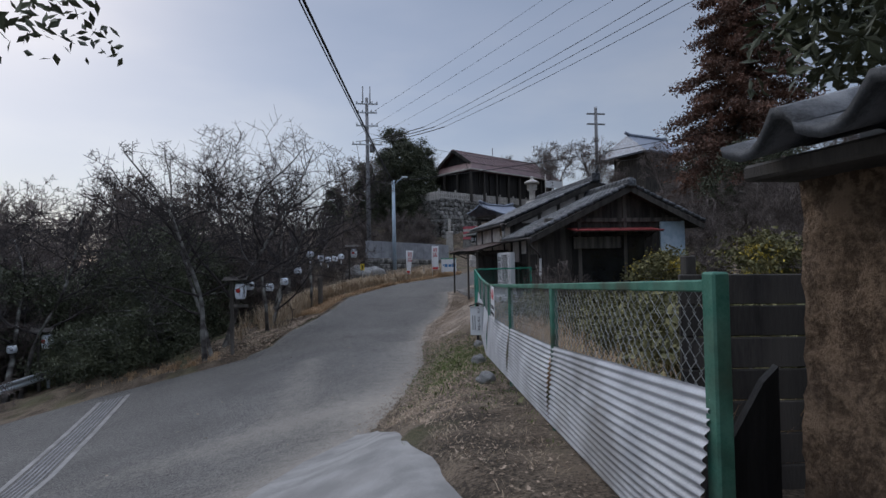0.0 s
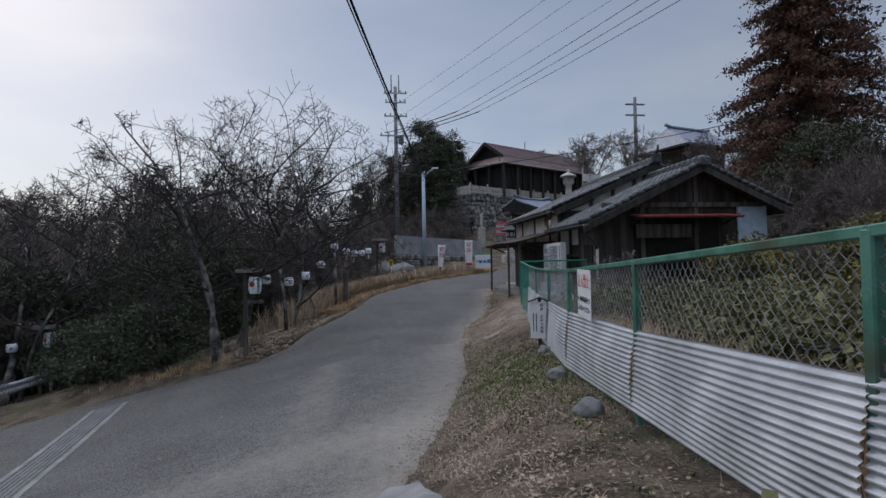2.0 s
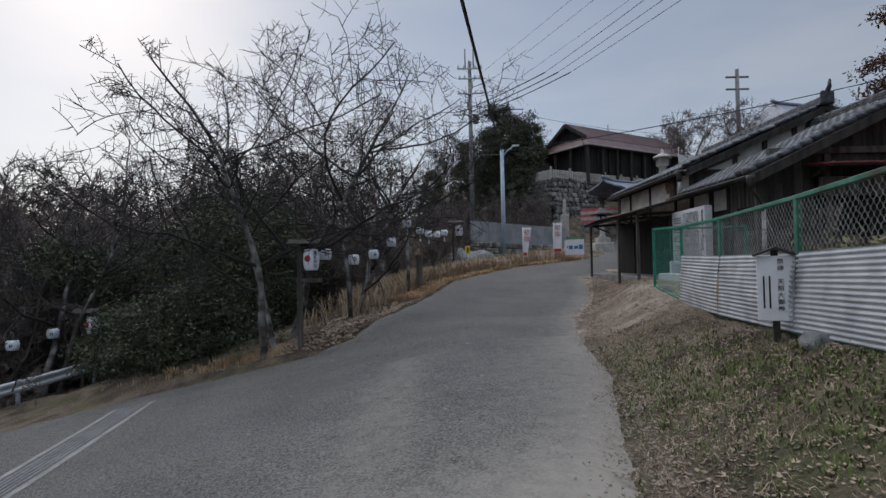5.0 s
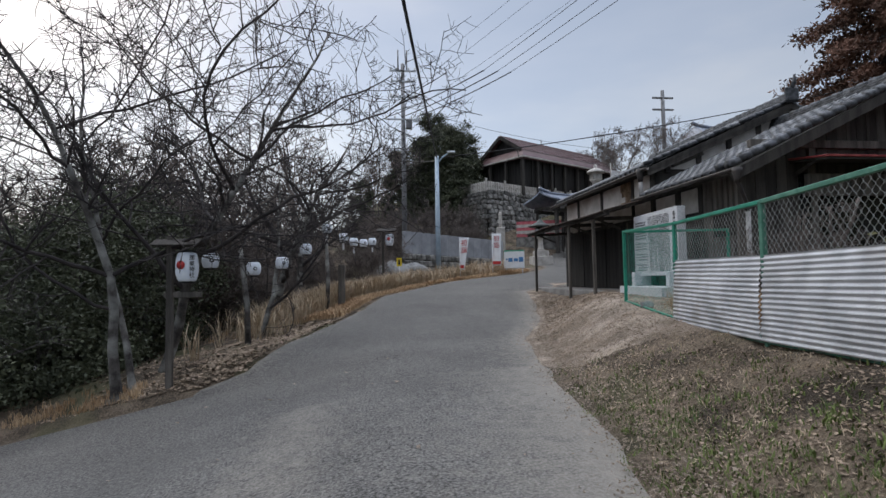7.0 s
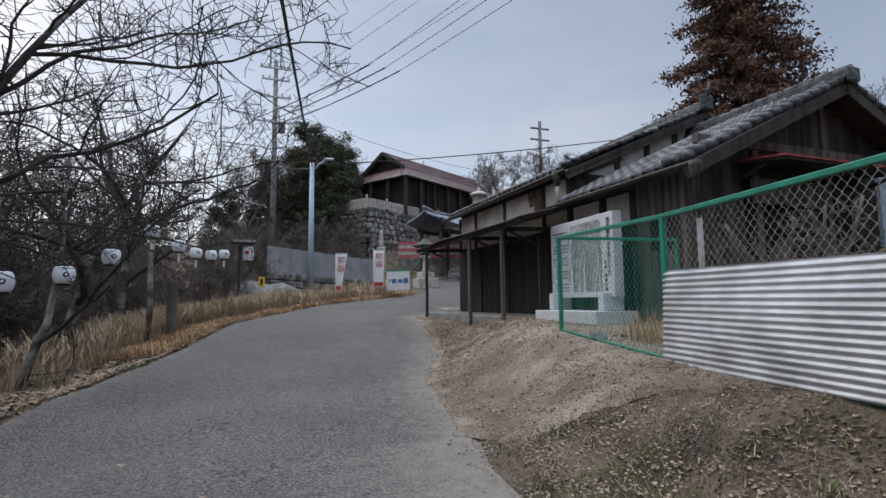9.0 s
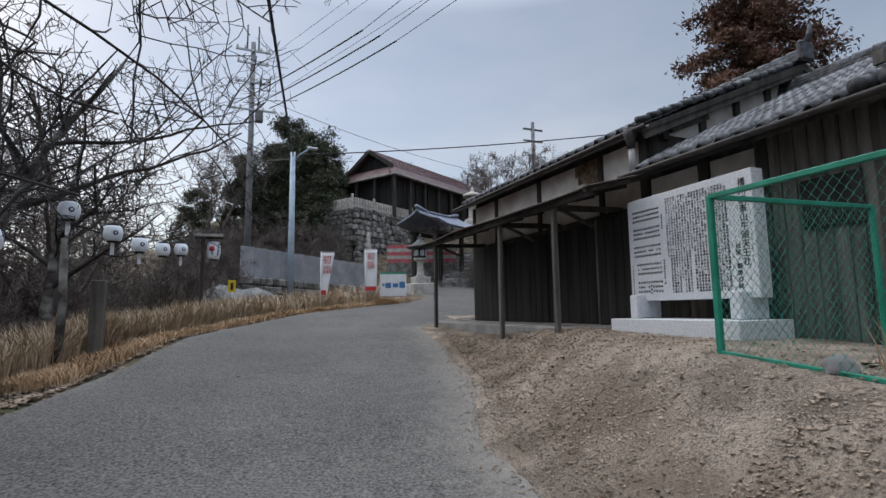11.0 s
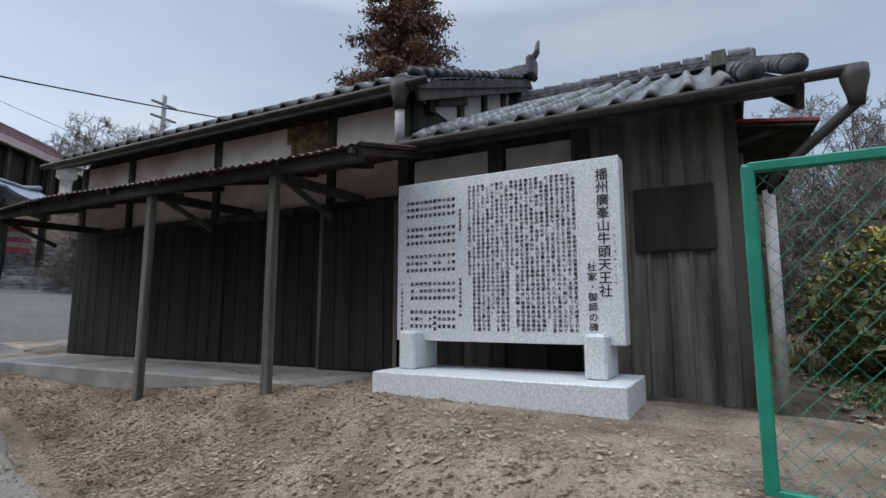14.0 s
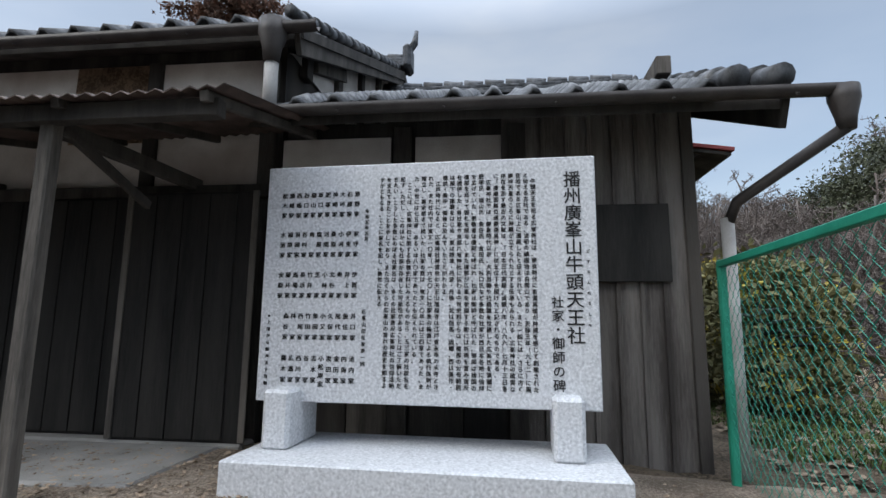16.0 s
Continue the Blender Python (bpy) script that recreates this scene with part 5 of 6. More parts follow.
boulder((0.35, 37.6, land(0.35, 37.6) + 0.3), (1.0, 0.6, 0.55), 1)
boulder((1.5, 37.9, land(1.5, 37.9) + 0.25), (0.8, 0.5, 0.45), 4)
for i, (x, y) in enumerate(((2.08, 8.5), (1.75, 6.8), (2.6, 10.6), (4.35, 17.6))):
    boulder((x, y, land(x, y) + 0.05), (0.12, 0.1, 0.09), 7 + i, "small squared stone at the foot of the fence")

# ---- overhead cables ----
def cable(points, r, label="black overhead cable", sag=0.0):
    ob = thing("overhead_cable", label, "cable")
    a, b = Vector(points[0]), Vector(points[-1])
    pts = [a.lerp(b, i / 16) - Vector((0, 0, sag * 4 * (i / 16) * (1 - i / 16))) for i in range(17)]
    tube("cable", pts, r, CABLE, ob, 5)


cable(((3.3, 41.0, 7.9), (-4.2, -6, 9.2)), 0.04, "thick black overhead cable strung along the road", 0.5)
cable(((3.3, 40.95, 7.8), (-4.25, -6, 9.05)), 0.022, "black overhead cable strung along the road", 0.55)
cable(((3.3, 41.0, 7.7), (1.5, 47, 9.0)), 0.03, "short black cable between lamp and utility pole")
pz = land(1.5, 47.0)
for dx in (-1.0, 0.0, 1.0):
    end = (5.33 + 0.72 * dx, 32.5 + 0.3 * dx, 10.13 + 0.1 * dx)
    cable(((1.5 + dx, 46.8, 12.4), end), 0.03, "black power line in an insulating sleeve", 0.12)
    cable((end, (13.4 + 0.9 * dx, 3.4, 9.9 + 0.1 * dx)), 0.012, "thin grey overhead power line", 0.3)
for dx, dz in ((-0.9, 13.0), (0.9, 13.0), (0.3, 15.0)):
    cable(((1.5 + dx, 46.8, dz), (22.5 + dx * 1.2, 3, dz + 4)), 0.01, "thin grey overhead power line", 0.4)
cable(((3.3, 41.0, 7.9), (34, 35, 12.5)), 0.03, "black cable that crosses above the house", 0.5)
cable(((1.5, 47, pz + 12), (40, 62, 15)), 0.016, "thin cable towards the hill", 2.0)

for (x, y, h, w) in ((33, 65, 10.0, 1.1), (27, 68, 6, 0.0), (20, 71, 5.5, 0.4)):
    g = land(x, y)
    ob = thing("utility_pole", "distant grey utility pole against the sky", "utility pole", (x, y, g))
    tube("pole", [(0, 0, -1), (0, 0, 22 - g if w > 1 else 17.5 - g)], [0.28, 0.2] if w > 1 else [0.09, 0.06], POLE_CONC, ob, 8)
    if w > 1:
        for dz in (1.0, 2.4):
            boxp("crossarm", (-1.3, 1.3, -0.1, 0.1, 22 - g - dz, 22 - g - dz + 0.18), POLE_CONC, ob)

# ---- bronze lantern, small gate and curtain below the terrace ----
lan = thing("bronze_lantern", "tall dark bronze lantern with a flared roof on a stone pedestal", "lantern", (9.85, 40.7, land(9.85, 40.7) + 0.15))
boxp("pedestal", (-0.6, 0.6, -0.6, 0.6, -0.4, 0.35), STONE_PALE, lan, 0.04)
boxp("pedestal_top", (-0.42, 0.42, -0.42, 0.42, 0.35, 0.7), STONE_PALE, lan, 0.04)
lathe("shaft", [(0.3, 0.7), (0.18, 0.85), (0.15, 1.4), (0.2, 1.5), (0.36, 1.6), (0.36, 1.68)], STONE_PALE, lan, 12)
lathe("fire_box", [(0.3, 1.68), (0.32, 1.75), (0.32, 2.15), (0.28, 2.2)], BRONZE, lan, 6)
for i in range(6):
    an = i * math.pi / 3
    boxp("lattice", (0.25, 0.33, -0.1, 0.1, 1.8, 2.1), STEEL, lan, 0.01, m=Matrix.Rotation(an + math.pi / 6, 4, "Z"))
lathe("roof", [(0.75, 2.2), (0.78, 2.27), (0.5, 2.38), (0.25, 2.55), (0.12, 2.7), (0.05, 2.72), (0.1, 2.85), (0.0, 3.0)], BRONZE, lan, 6)

gate = thing("shrine_gate", "small timber gate with a flared blue-grey tile roof", "gate", (13.7, 47.6, 3.0), rz=31)
for x in (-1.5, 1.5):
    for y in (-0.9, 0.9):
        boxp("pillar", (x - 0.12, x + 0.12, y - 0.12, y + 0.12, -1.0, 2.6), OLD_WOOD, gate)
    beam("side_beam", (x, -1.2, 2.5), (x, 1.2, 2.5), 0.16, 0.22, OLD_WOOD, gate)
for y in (-0.9, 0.9):
    beam("front_beam", (-1.9, y, 2.3), (1.9, y, 2.3), 0.16, 0.24, OLD_WOOD, gate)
v, f = [], []
nx, ny = 16, 10
for i in range(nx + 1):
    u = -1 + 2 * i / nx
    for j in range(ny + 1):
        w = -1 + 2 * j / ny
        z = 3.55 - 0.95 * abs(w) ** 0.75 + 0.28 * abs(u) ** 3 * (0.4 + 0.6 * abs(w))
        v.append((u * 2.3, w * 1.7, z))
for i in range(nx):
    for j in range(ny):
        a = i * (ny + 1) + j
        f.append((a, a + ny + 1, a + ny + 2, a + 1))
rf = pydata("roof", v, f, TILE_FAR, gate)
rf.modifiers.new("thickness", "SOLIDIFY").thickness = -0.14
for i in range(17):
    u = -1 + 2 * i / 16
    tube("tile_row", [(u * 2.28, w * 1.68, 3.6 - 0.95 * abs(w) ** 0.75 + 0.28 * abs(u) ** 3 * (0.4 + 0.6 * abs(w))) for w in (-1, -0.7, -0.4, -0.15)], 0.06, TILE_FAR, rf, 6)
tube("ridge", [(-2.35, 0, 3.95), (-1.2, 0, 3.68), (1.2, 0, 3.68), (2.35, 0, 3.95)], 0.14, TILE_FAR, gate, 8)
cur = thing("striped_curtain", "faded red and white striped curtain round the yard", "curtain")
for (a, b) in (((11.1, 51.0), (13.4, 50.05)), ((13.4, 50.05), (15.7, 49.1))):
    for k in range(5):
        z = 3.75 + k * 0.26
        p, q = Vector((*a, z)), Vector((*b, z))
        beam("stripe", p, q, 0.03, 0.25, PINK if k % 2 == 0 else STONE_PALE, cur, 0)
beam("screen_wall", (11.1, 51.1, 2.6), (15.7, 49.2, 2.6), 0.3, 2.0, STONE, cur, 0)
stele = thing("stone_stele", "pale upright stone stele on a stepped base", "stele", (9.6, 50.5, 4.3), rz=-10)
boxp("base", (-0.35, 0.35, -0.3, 0.3, -2.5, 0.1), STONE_PALE, stele, 0.05)
boxp("stele", (-0.14, 0.14, -0.1, 0.1, 0.1, 1.4), STONE_PALE, stele, 0.08)

# ---- trees and undergrowth ----
def wander(rng, p, d, length, n, bend, up):
    """A crooked line of n steps that starts along d and lifts by up."""
    pts, q, dd = [p.copy()], p.copy(), d.normalized()
    for _ in range(n):
        dd = (dd + Vector((rng.gauss(0, 1), rng.gauss(0, 1), rng.gauss(0, 0.8))) * bend + Vector((0, 0, up))).normalized()
        q = q + dd * (length / n)
        pts.append(q.copy())
    return pts


def side_way(rng, d, spread):
    """A direction that leaves d sideways by about spread radians."""
    o = d.cross(Vector((rng.gauss(0, 1), rng.gauss(0, 1), rng.gauss(0, 1))))
    o.normalize()
    return (d * math.cos(spread) + o * math.sin(spread)).normalized()


def taper(r0, r1, n):
    return [r0 + (r1 - r0) * (i / (n - 1)) ** 0.8 for i in range(n)]


def grow(seed, height, reach, r0, stems=2, lean=(0, 0), limbs=4, seconds=9, thirds=6, twigs=4, fine=0.0042, fork_at=0.3, rise=0.5):
    """A leafless tree with crooked spreading limbs: each trunk by itself, limbs, shoots and twigs together."""
    rng = random.Random(seed)
    trunks, crown = [], ([], [])
    turn = rng.uniform(0, 6.28)
    for k in range(stems):
        d = Vector((lean[0] + rng.uniform(-0.22, 0.22), lean[1] + rng.uniform(-0.22, 0.22), 1))
        h = height * rng.uniform(0.8, 1.0)
        r = r0 * (1 if k == 0 else 0.72)
        trunk = wander(rng, Vector((0.25 * k, 0.2 * (k % 2), -0.4)), d, h, 12, 0.1, 0.03)
        rt = taper(r, 0.018, 13)
        rt[0] *= 1.35
        trunks.append(([], []))
        tube_data(*trunks[-1], trunk, rt, 9)
        lines = [(trunk[4:], rt[4:], 0.8)]
        for m in range(limbs):
            u = fork_at + (0.5 - 0.1 * fork_at) * (m + rng.random() * 0.6) / limbs
            b = min(11, int(u * 12))
            turn += 2.4 + rng.uniform(-0.4, 0.4)
            out = Vector((math.cos(turn), math.sin(turn), rise * rng.uniform(0.4, 1.5)))
            ln = reach * rng.uniform(0.7, 1.1) * (1.1 - 0.35 * u)
            line = wander(rng, trunk[b], out, ln, 11, 0.17, 0.035)
            rl = taper(rt[b] * 0.66, 0.014, 12)
            tube_data(*crown, line, rl, 7, False)
            lines.append((line, rl, 1.0))
            if m % 2 == 0:
                st = wander(rng, line[4], side_way(rng, line[5] - line[4], 1.0) + Vector((0, 0, 0.8)), rng.uniform(0.35, 0.8), 3, 0.25, 0.1)
                tube_data(*crown, st, [rl[4] * 0.7, rl[4] * 0.6, rl[4] * 0.55, rl[4] * 0.5], 6)
        for line, rl, f_ in lines:
            for m in range(seconds):
                u = 0.22 + 0.78 * (m + rng.random()) / seconds
                b = min(len(line) - 2, int(u * (len(line) - 1)))
                d2 = side_way(rng, line[b + 1] - line[b], rng.uniform(0.55, 1.1)) + Vector((0, 0, 0.28))
                l2 = reach * f_ * (0.5 - 0.28 * u) * rng.uniform(0.7, 1.25)
                sec = wander(rng, line[b].lerp(line[b + 1], rng.random()), d2, l2, 7, 0.17, 0.04)
                rs = taper(min(rl[b] * 0.5, 0.035), fine * 1.5, 8)
                tube_data(*crown, sec, rs, 5, False)
                for n_ in range(thirds):
                    c = min(6, int((0.2 + 0.8 * (n_ + rng.random()) / thirds) * 7))
                    l3 = l2 * rng.uniform(0.28, 0.55)
                    ter = wander(rng, sec[c].lerp(sec[c + 1], rng.random()), side_way(rng, sec[c + 1] - sec[c], rng.uniform(0.5, 1.0)) + Vector((0, 0, 0.2)), l3, 4, 0.16, 0.05)
                    tube_data(*crown, ter, taper(max(fine * 1.3, rs[c] * 0.55), fine, 5), 4, False)
                    for _ in range(twigs):
                        e = rng.randint(1, 3)
                        tw = wander(rng, ter[e], side_way(rng, ter[e + 1] - ter[e], rng.uniform(0.4, 0.95)), l3 * rng.uniform(0.3, 0.6), 2, 0.14, 0.08)
                        tube_data(*crown, tw, [fine, fine * 0.9, fine * 0.6], 3, False)
    return trunks, crown


def bare_tree(name, label, at, seed, height, reach, r0, cat="tree", **kw):
    ob = thing(name, label, cat, at)
    trunks, crown = grow(seed, height, reach, r0, **kw)
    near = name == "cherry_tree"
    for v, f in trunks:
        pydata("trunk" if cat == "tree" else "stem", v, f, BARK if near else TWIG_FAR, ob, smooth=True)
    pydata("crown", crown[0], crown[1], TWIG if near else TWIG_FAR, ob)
    return ob


def leaf_cloud(name, n, size, material, parent, shape, seed, long=1.6):
    """Many small leaves, folded along the middle, scattered in uneven clumps."""
    rng = np.random.RandomState(seed)
    p = shape(rng, n)
    a = rng.normal(size=(n, 3))
    a /= np.linalg.norm(a, axis=1, keepdims=True)
    b = np.cross(a, rng.normal(size=(n, 3)))
    b /= np.linalg.norm(b, axis=1, keepdims=True)
    c = np.cross(a, b)
    w = size * rng.uniform(0.6, 1.3, size=(n, 1))
    v = np.stack((p - a * w * long / 2, p + b * w * 0.4 + c * w * 0.12, p + a * w * long / 2, p - b * w * 0.4 + c * w * 0.12), axis=1).reshape(-1, 3)
    k = 4 * np.arange(n)[:, None]
    f = np.concatenate((k + np.array((0, 1, 2)), k + np.array((0, 2, 3))), axis=0)
    return pydata(name, v.tolist(), f.tolist(), material, parent)


def clumps(rad, height, n_clumps, low=0.0, taper=0.0, tight=0.22):
    def shape(rng, n):
        cs = []
        for i in range(n_clumps):
            h = rng.uniform(0, 1)
            r = rad * (1 - taper * h) * math.sqrt(rng.uniform(0.15, 1))
            if not taper:
                r *= math.sqrt(max(0.05, 1 - (2 * h - 0.9) ** 2 * 0.8))
            an = rng.uniform(0, 2 * math.pi)
            cs.append((r * math.cos(an), r * math.sin(an), low + h * height, rng.uniform(0.6, 1.3)))
        cs = np.array(cs)
        pick = cs[rng.randint(0, n_clumps, n)]
        return pick[:, :3] + rng.normal(size=(n, 3)) * (tight * rad * pick[:, 3:4]) * np.array([1, 1, 0.7])
    return shape


def evergreen(name, label, at, seed, rad, height, low, n, size, material, taper=0.0, n_clumps=40, cat="tree", tight=0.2):
    ob = thing(name, label, cat, at)
    tube("trunk", [(0, 0, -0.5), (0.05, 0.05, low + height * 0.5), (0, 0, low + height * 0.95)], [0.03 * height * 0.5 + 0.03, 0.02 * height * 0.4 + 0.02, 0.015], BARK, ob, 8)
    rng = random.Random(seed)
    v, f = [], []
    for k in range(14):
        h = low + height * (0.1 + 0.8 * k / 14)
        an = rng.uniform(0, 6.28)
        rr = rad * (1 - taper * k / 14) * 0.8
        tube_data(v, f, [Vector((0, 0, h)), Vector((rr * 0.5 * math.cos(an), rr * 0.5 * math.sin(an), h + 0.12 * height * 0.3)), Vector((rr * math.cos(an), rr * math.sin(an), h + 0.05 * height))], [0.02 * rad + 0.01, 0.014 * rad + 0.006, 0.006], 5, False)
    tagged(pydata("bough", v, f, BARK, ob), kind="stuff")
    leaf_cloud("crown", n, size, material, ob, clumps(rad, height, n_clumps, low, taper, tight), seed)
    return ob


def on_land(x, y):
    return (x, y, land(x, y))


def conifer(label, at, seed, height, rad, material):
    """A tall conifer: whorls of drooping boughs, each a spray of needles."""
    ob = thing("conifer_tree", label, "tree", at)
    tube("trunk", [(0, 0, -0.5), (0.1, 0, height * 0.5), (0, 0, height)], [0.42, 0.26, 0.03], BARK, ob, 10)
    r = random.Random(seed)
    v, f, pts = [], [], []
    for k in range(170):
        u = (k + r.random()) / 170
        h = 1.5 + (height - 1.6) * u
        ln = rad * (1 - u) ** 0.75 * r.uniform(0.6, 1.12) + 0.25
        an = k * 2.4 + r.uniform(-0.3, 0.3)
        c, d = math.cos(an), math.sin(an)
        line = [Vector((c * ln * w, d * ln * w, h + 0.25 * ln * w - 0.42 * ln * w * w)) for w in (0, 0.35, 0.7, 1.0)]
        tube_data(v, f, line, [0.06, 0.045, 0.025, 0.008], 4, False)
        for j in range(int(160 + 560 * ln / rad)):
            w = r.random() ** 0.7
            sp = 0.16 + 0.2 * w * ln * 0.35
            p = (c * ln * w + r.gauss(0, sp), d * ln * w + r.gauss(0, sp), h + 0.25 * ln * w - 0.42 * ln * w * w + r.gauss(-0.12, 0.2))
            pts.append(p)
    tagged(pydata("bough", v, f, BARK, ob), kind="stuff")
    arr = np.array(pts)
    leaf_cloud("crown", len(arr), 0.014 * height ** 0.75, material, ob, lambda g, n: arr, seed, 2.2)
    return ob


CHERRY = "leafless cherry tree with a grey lichened trunk on the bank"
bare_tree("cherry_tree", CHERRY, on_land(-5.0, 18.95), 3, 8.6, 4.6, 0.105, stems=2, lean=(-0.12, 0.06), limbs=5, fine=0.0062)
bare_tree("cherry_tree", CHERRY, on_land(-4.75, 19.9), 8, 9.2, 5.4, 0.115, stems=1, lean=(0.1, 0.0), limbs=7, seconds=10, fine=0.0062)
bare_tree("cherry_tree", CHERRY, on_land(-3.9, 25.6), 12, 8.6, 5.4, 0.17, stems=1, lean=(0.06, -0.1), limbs=7, seconds=7, fine=0.0062)
bare_tree("cherry_tree", CHERRY, on_land(-3.5, 22.6), 17, 5.5, 3.2, 0.09, stems=1, lean=(0.16, 0), limbs=4, seconds=7, fine=0.005)
bare_tree("cherry_tree", CHERRY, on_land(-3.7, 31.2), 19, 8.0, 5.0, 0.19, stems=1, lean=(0.1, -0.1), limbs=5, fine=0.007)
bare_tree("cherry_tree", CHERRY, on_land(-12.6, 21.4), 15, 9.5, 4.6, 0.13, stems=2, lean=(0.16, 0.1), limbs=5, fine=0.007)

WOODS = "bare grey deciduous tree in the winter wood"
KW = dict(fine=0.011, limbs=5, seconds=8, thirds=6, twigs=4, rise=1.1, fork_at=0.3)
wood_a = bare_tree("wood_tree", WOODS, on_land(-14, 31), 21, 9.0, 4.2, 0.15, stems=1, **KW)
wood_b = bare_tree("wood_tree", WOODS, on_land(-8, 36), 22, 8.0, 4.0, 0.14, stems=2, **KW)
wood_c = bare_tree("wood_tree", WOODS, on_land(-20, 38), 23, 9.5, 4.4, 0.16, stems=1, **KW)
thicket = bare_tree("bare_thicket", "dense tangle of bare brown winter twigs", on_land(-11, 27), 24, 4.6, 2.6, 0.05, "shrub", stems=7, fine=0.008, limbs=3, seconds=7, thirds=6, twigs=4, rise=1.0, fork_at=0.08)
brush_a = evergreen("evergreen_shrub", "dark dense evergreen shrub in the undergrowth", on_land(-9.3, 21.0), 31, 1.6, 2.0, 0.0, 9000, 0.06, LEAF_DARK, n_clumps=70, cat="shrub", tight=0.15)
ever_a = evergreen("evergreen_tree", "dark broad evergreen tree in the wood", on_land(-8.6, 26.5), 33, 2.6, 5.2, 0.3, 14000, 0.09, LEAF_DARK, n_clumps=90, tight=0.15)
olive_low = evergreen("olive_shrub", "olive green shrub among bare twigs", on_land(-11.4, 24.6), 34, 1.2, 1.3, 0.0, 5000, 0.06, LEAF_OLIVE, n_clumps=50, cat="shrub", tight=0.16)
rng = random.Random(5)


def scatter(sources, n, x0, x1, y0, y1, clear, grow_min=0.85, grow_max=1.2):
    for _ in range(n):
        x, y = rng.uniform(x0, x1), rng.uniform(y0, y1)
        if x > left_x(y) - clear and x < 14:
            continue
        m = Matrix.Translation(on_land(x, y)) @ Matrix.Rotation(rng.uniform(0, 6.28), 4, "Z") @ Matrix.Scale(rng.uniform(grow_min, grow_max), 4)
        copy_thing(rng.choice(sources), m)


scatter((wood_a, wood_b, wood_c), 34, -44, -4, 27, 60, 5, 0.9, 1.2)
scatter((wood_a, wood_b, wood_c), 30, -62, -13, 26, 60, 6, 1.2, 1.55)
scatter((thicket,), 55, -40, -4, 23, 50, 4.0, 0.9, 1.4)
scatter((thicket,), 24, -50, -15, 24, 46, 5.0, 1.2, 1.7)
scatter((brush_a, ever_a, thicket), 20, -24, -6, 22.5, 38, 4.5)
for (x, y, src, g) in ((-7.6, 22.4, ever_a, 0.7), (-6.9, 24.4, ever_a, 0.75), (-8.3, 20.0, brush_a, 0.9), (-7.4, 20.6, brush_a, 1.1), (-10.6, 22.6, brush_a, 1.0), (-5.4, 28.2, thicket, 0.55), (-4.3, 29.4, thicket, 0.5), (-3.4, 33.5, thicket, 0.7), (-1.5, 36.0, thicket, 0.7), (-0.6, 39.5, thicket, 0.8),
                       (-13.4, 24.0, ever_a, 0.9), (-15.5, 22.0, thicket, 1.2), (-17.5, 20.0, thicket, 1.3), (-19.5, 23.0, ever_a, 1.2), (-15.6, 23.0, olive_low, 1.0), (-12.4, 24.4, olive_low, 1.2)):
    copy_thing(src, Matrix.Translation(on_land(x, y)) @ Matrix.Rotation(rng.uniform(0, 6.28), 4, "Z") @ Matrix.Scale(g, 4))
# hillside round the hall
pine = evergreen("evergreen_tree", "tall dark evergreen tree with an uneven crown beside the hall", on_land(6.8, 57.5), 41, 2.7, 8.8, 0.4, 30000, 0.13, LEAF_DARK, taper=0.55, n_clumps=120, tight=0.13)
for (x, y, g) in ((4.2, 58.5, 0.85), (1.6, 58, 0.75), (5.2, 62, 1.05), (-2.0, 60, 0.7), (8.8, 61.5, 0.8)):
    copy_thing(pine, Matrix.Translation(on_land(x, y)) @ Matrix.Rotation(rng.uniform(0, 6.28), 4, "Z") @ Matrix.Scale(g, 4))
for (x, y, g) in ((1, 51, 1.0), (4.0, 51.5, 1.0), (6.5, 52, 0.95), (-1, 50, 1.1), (-4, 50, 1.2), (2.4, 48.8, 0.8), (5.6, 49.4, 0.7), (7.6, 50.2, 0.6)):
    copy_thing(thicket, Matrix.Translation(on_land(x, y)) @ Matrix.Rotation(rng.uniform(0, 6.28), 4, "Z") @ Matrix.Scale(g, 4))
for (x, y, g) in ((-0.5, 56, 1.15), (8.5, 63, 1.0), (26, 72, 0.9), (31, 76, 1.0), (36, 70, 0.9), (24, 78, 1.0)):
    copy_thing(wood_b, Matrix.Translation(on_land(x, y)) @ Matrix.Rotation(rng.uniform(0, 6.28), 4, "Z") @ Matrix.Scale(g, 4))
cedar = conifer("tall conifer with rusty winter foliage", on_land(31, 36.5), 51, 25, 6.3, LEAF_RUST)
# hill behind the house
scatter((thicket,), 70, 16.5, 34, -12, 46, 0, 0.8, 1.3)
scatter((thicket, wood_b), 40, 24, 48, -14, 64, 0, 0.8, 1.2)
scatter((ever_a,), 12, 20, 40, -14, 50, 0, 0.8, 1.2)
olive = evergreen("olive_shrub", "olive and yellow shrub beside the house", on_land(13.8, 15.4), 61, 1.5, 2.2, 0.1, 5000, 0.11, LEAF_OLIVE, n_clumps=40, cat="shrub")
leaf_cloud("yellow_leaves", 1600, 0.07, LEAF_YELLOW, olive, clumps(1.5, 2.1, 30, 0.3, 0.0, 0.13), 66)
low_a = evergreen("garden_shrub", "low brown-green shrub in the fallow plot", on_land(6.5, 9.5), 62, 1.0, 0.7, 0.0, 3600, 0.07, LEAF_OLIVE, n_clumps=40, cat="shrub")
for i in range(26):
    y = rng.uniform(3.5, 13.5)
    x = 0.95 + 0.2 * y + rng.uniform(1.0, 6)
    copy_thing(low_a, Matrix.Translation(on_land(x, y)) @ Matrix.Rotation(rng.uniform(0, 6.28), 4, "Z"))

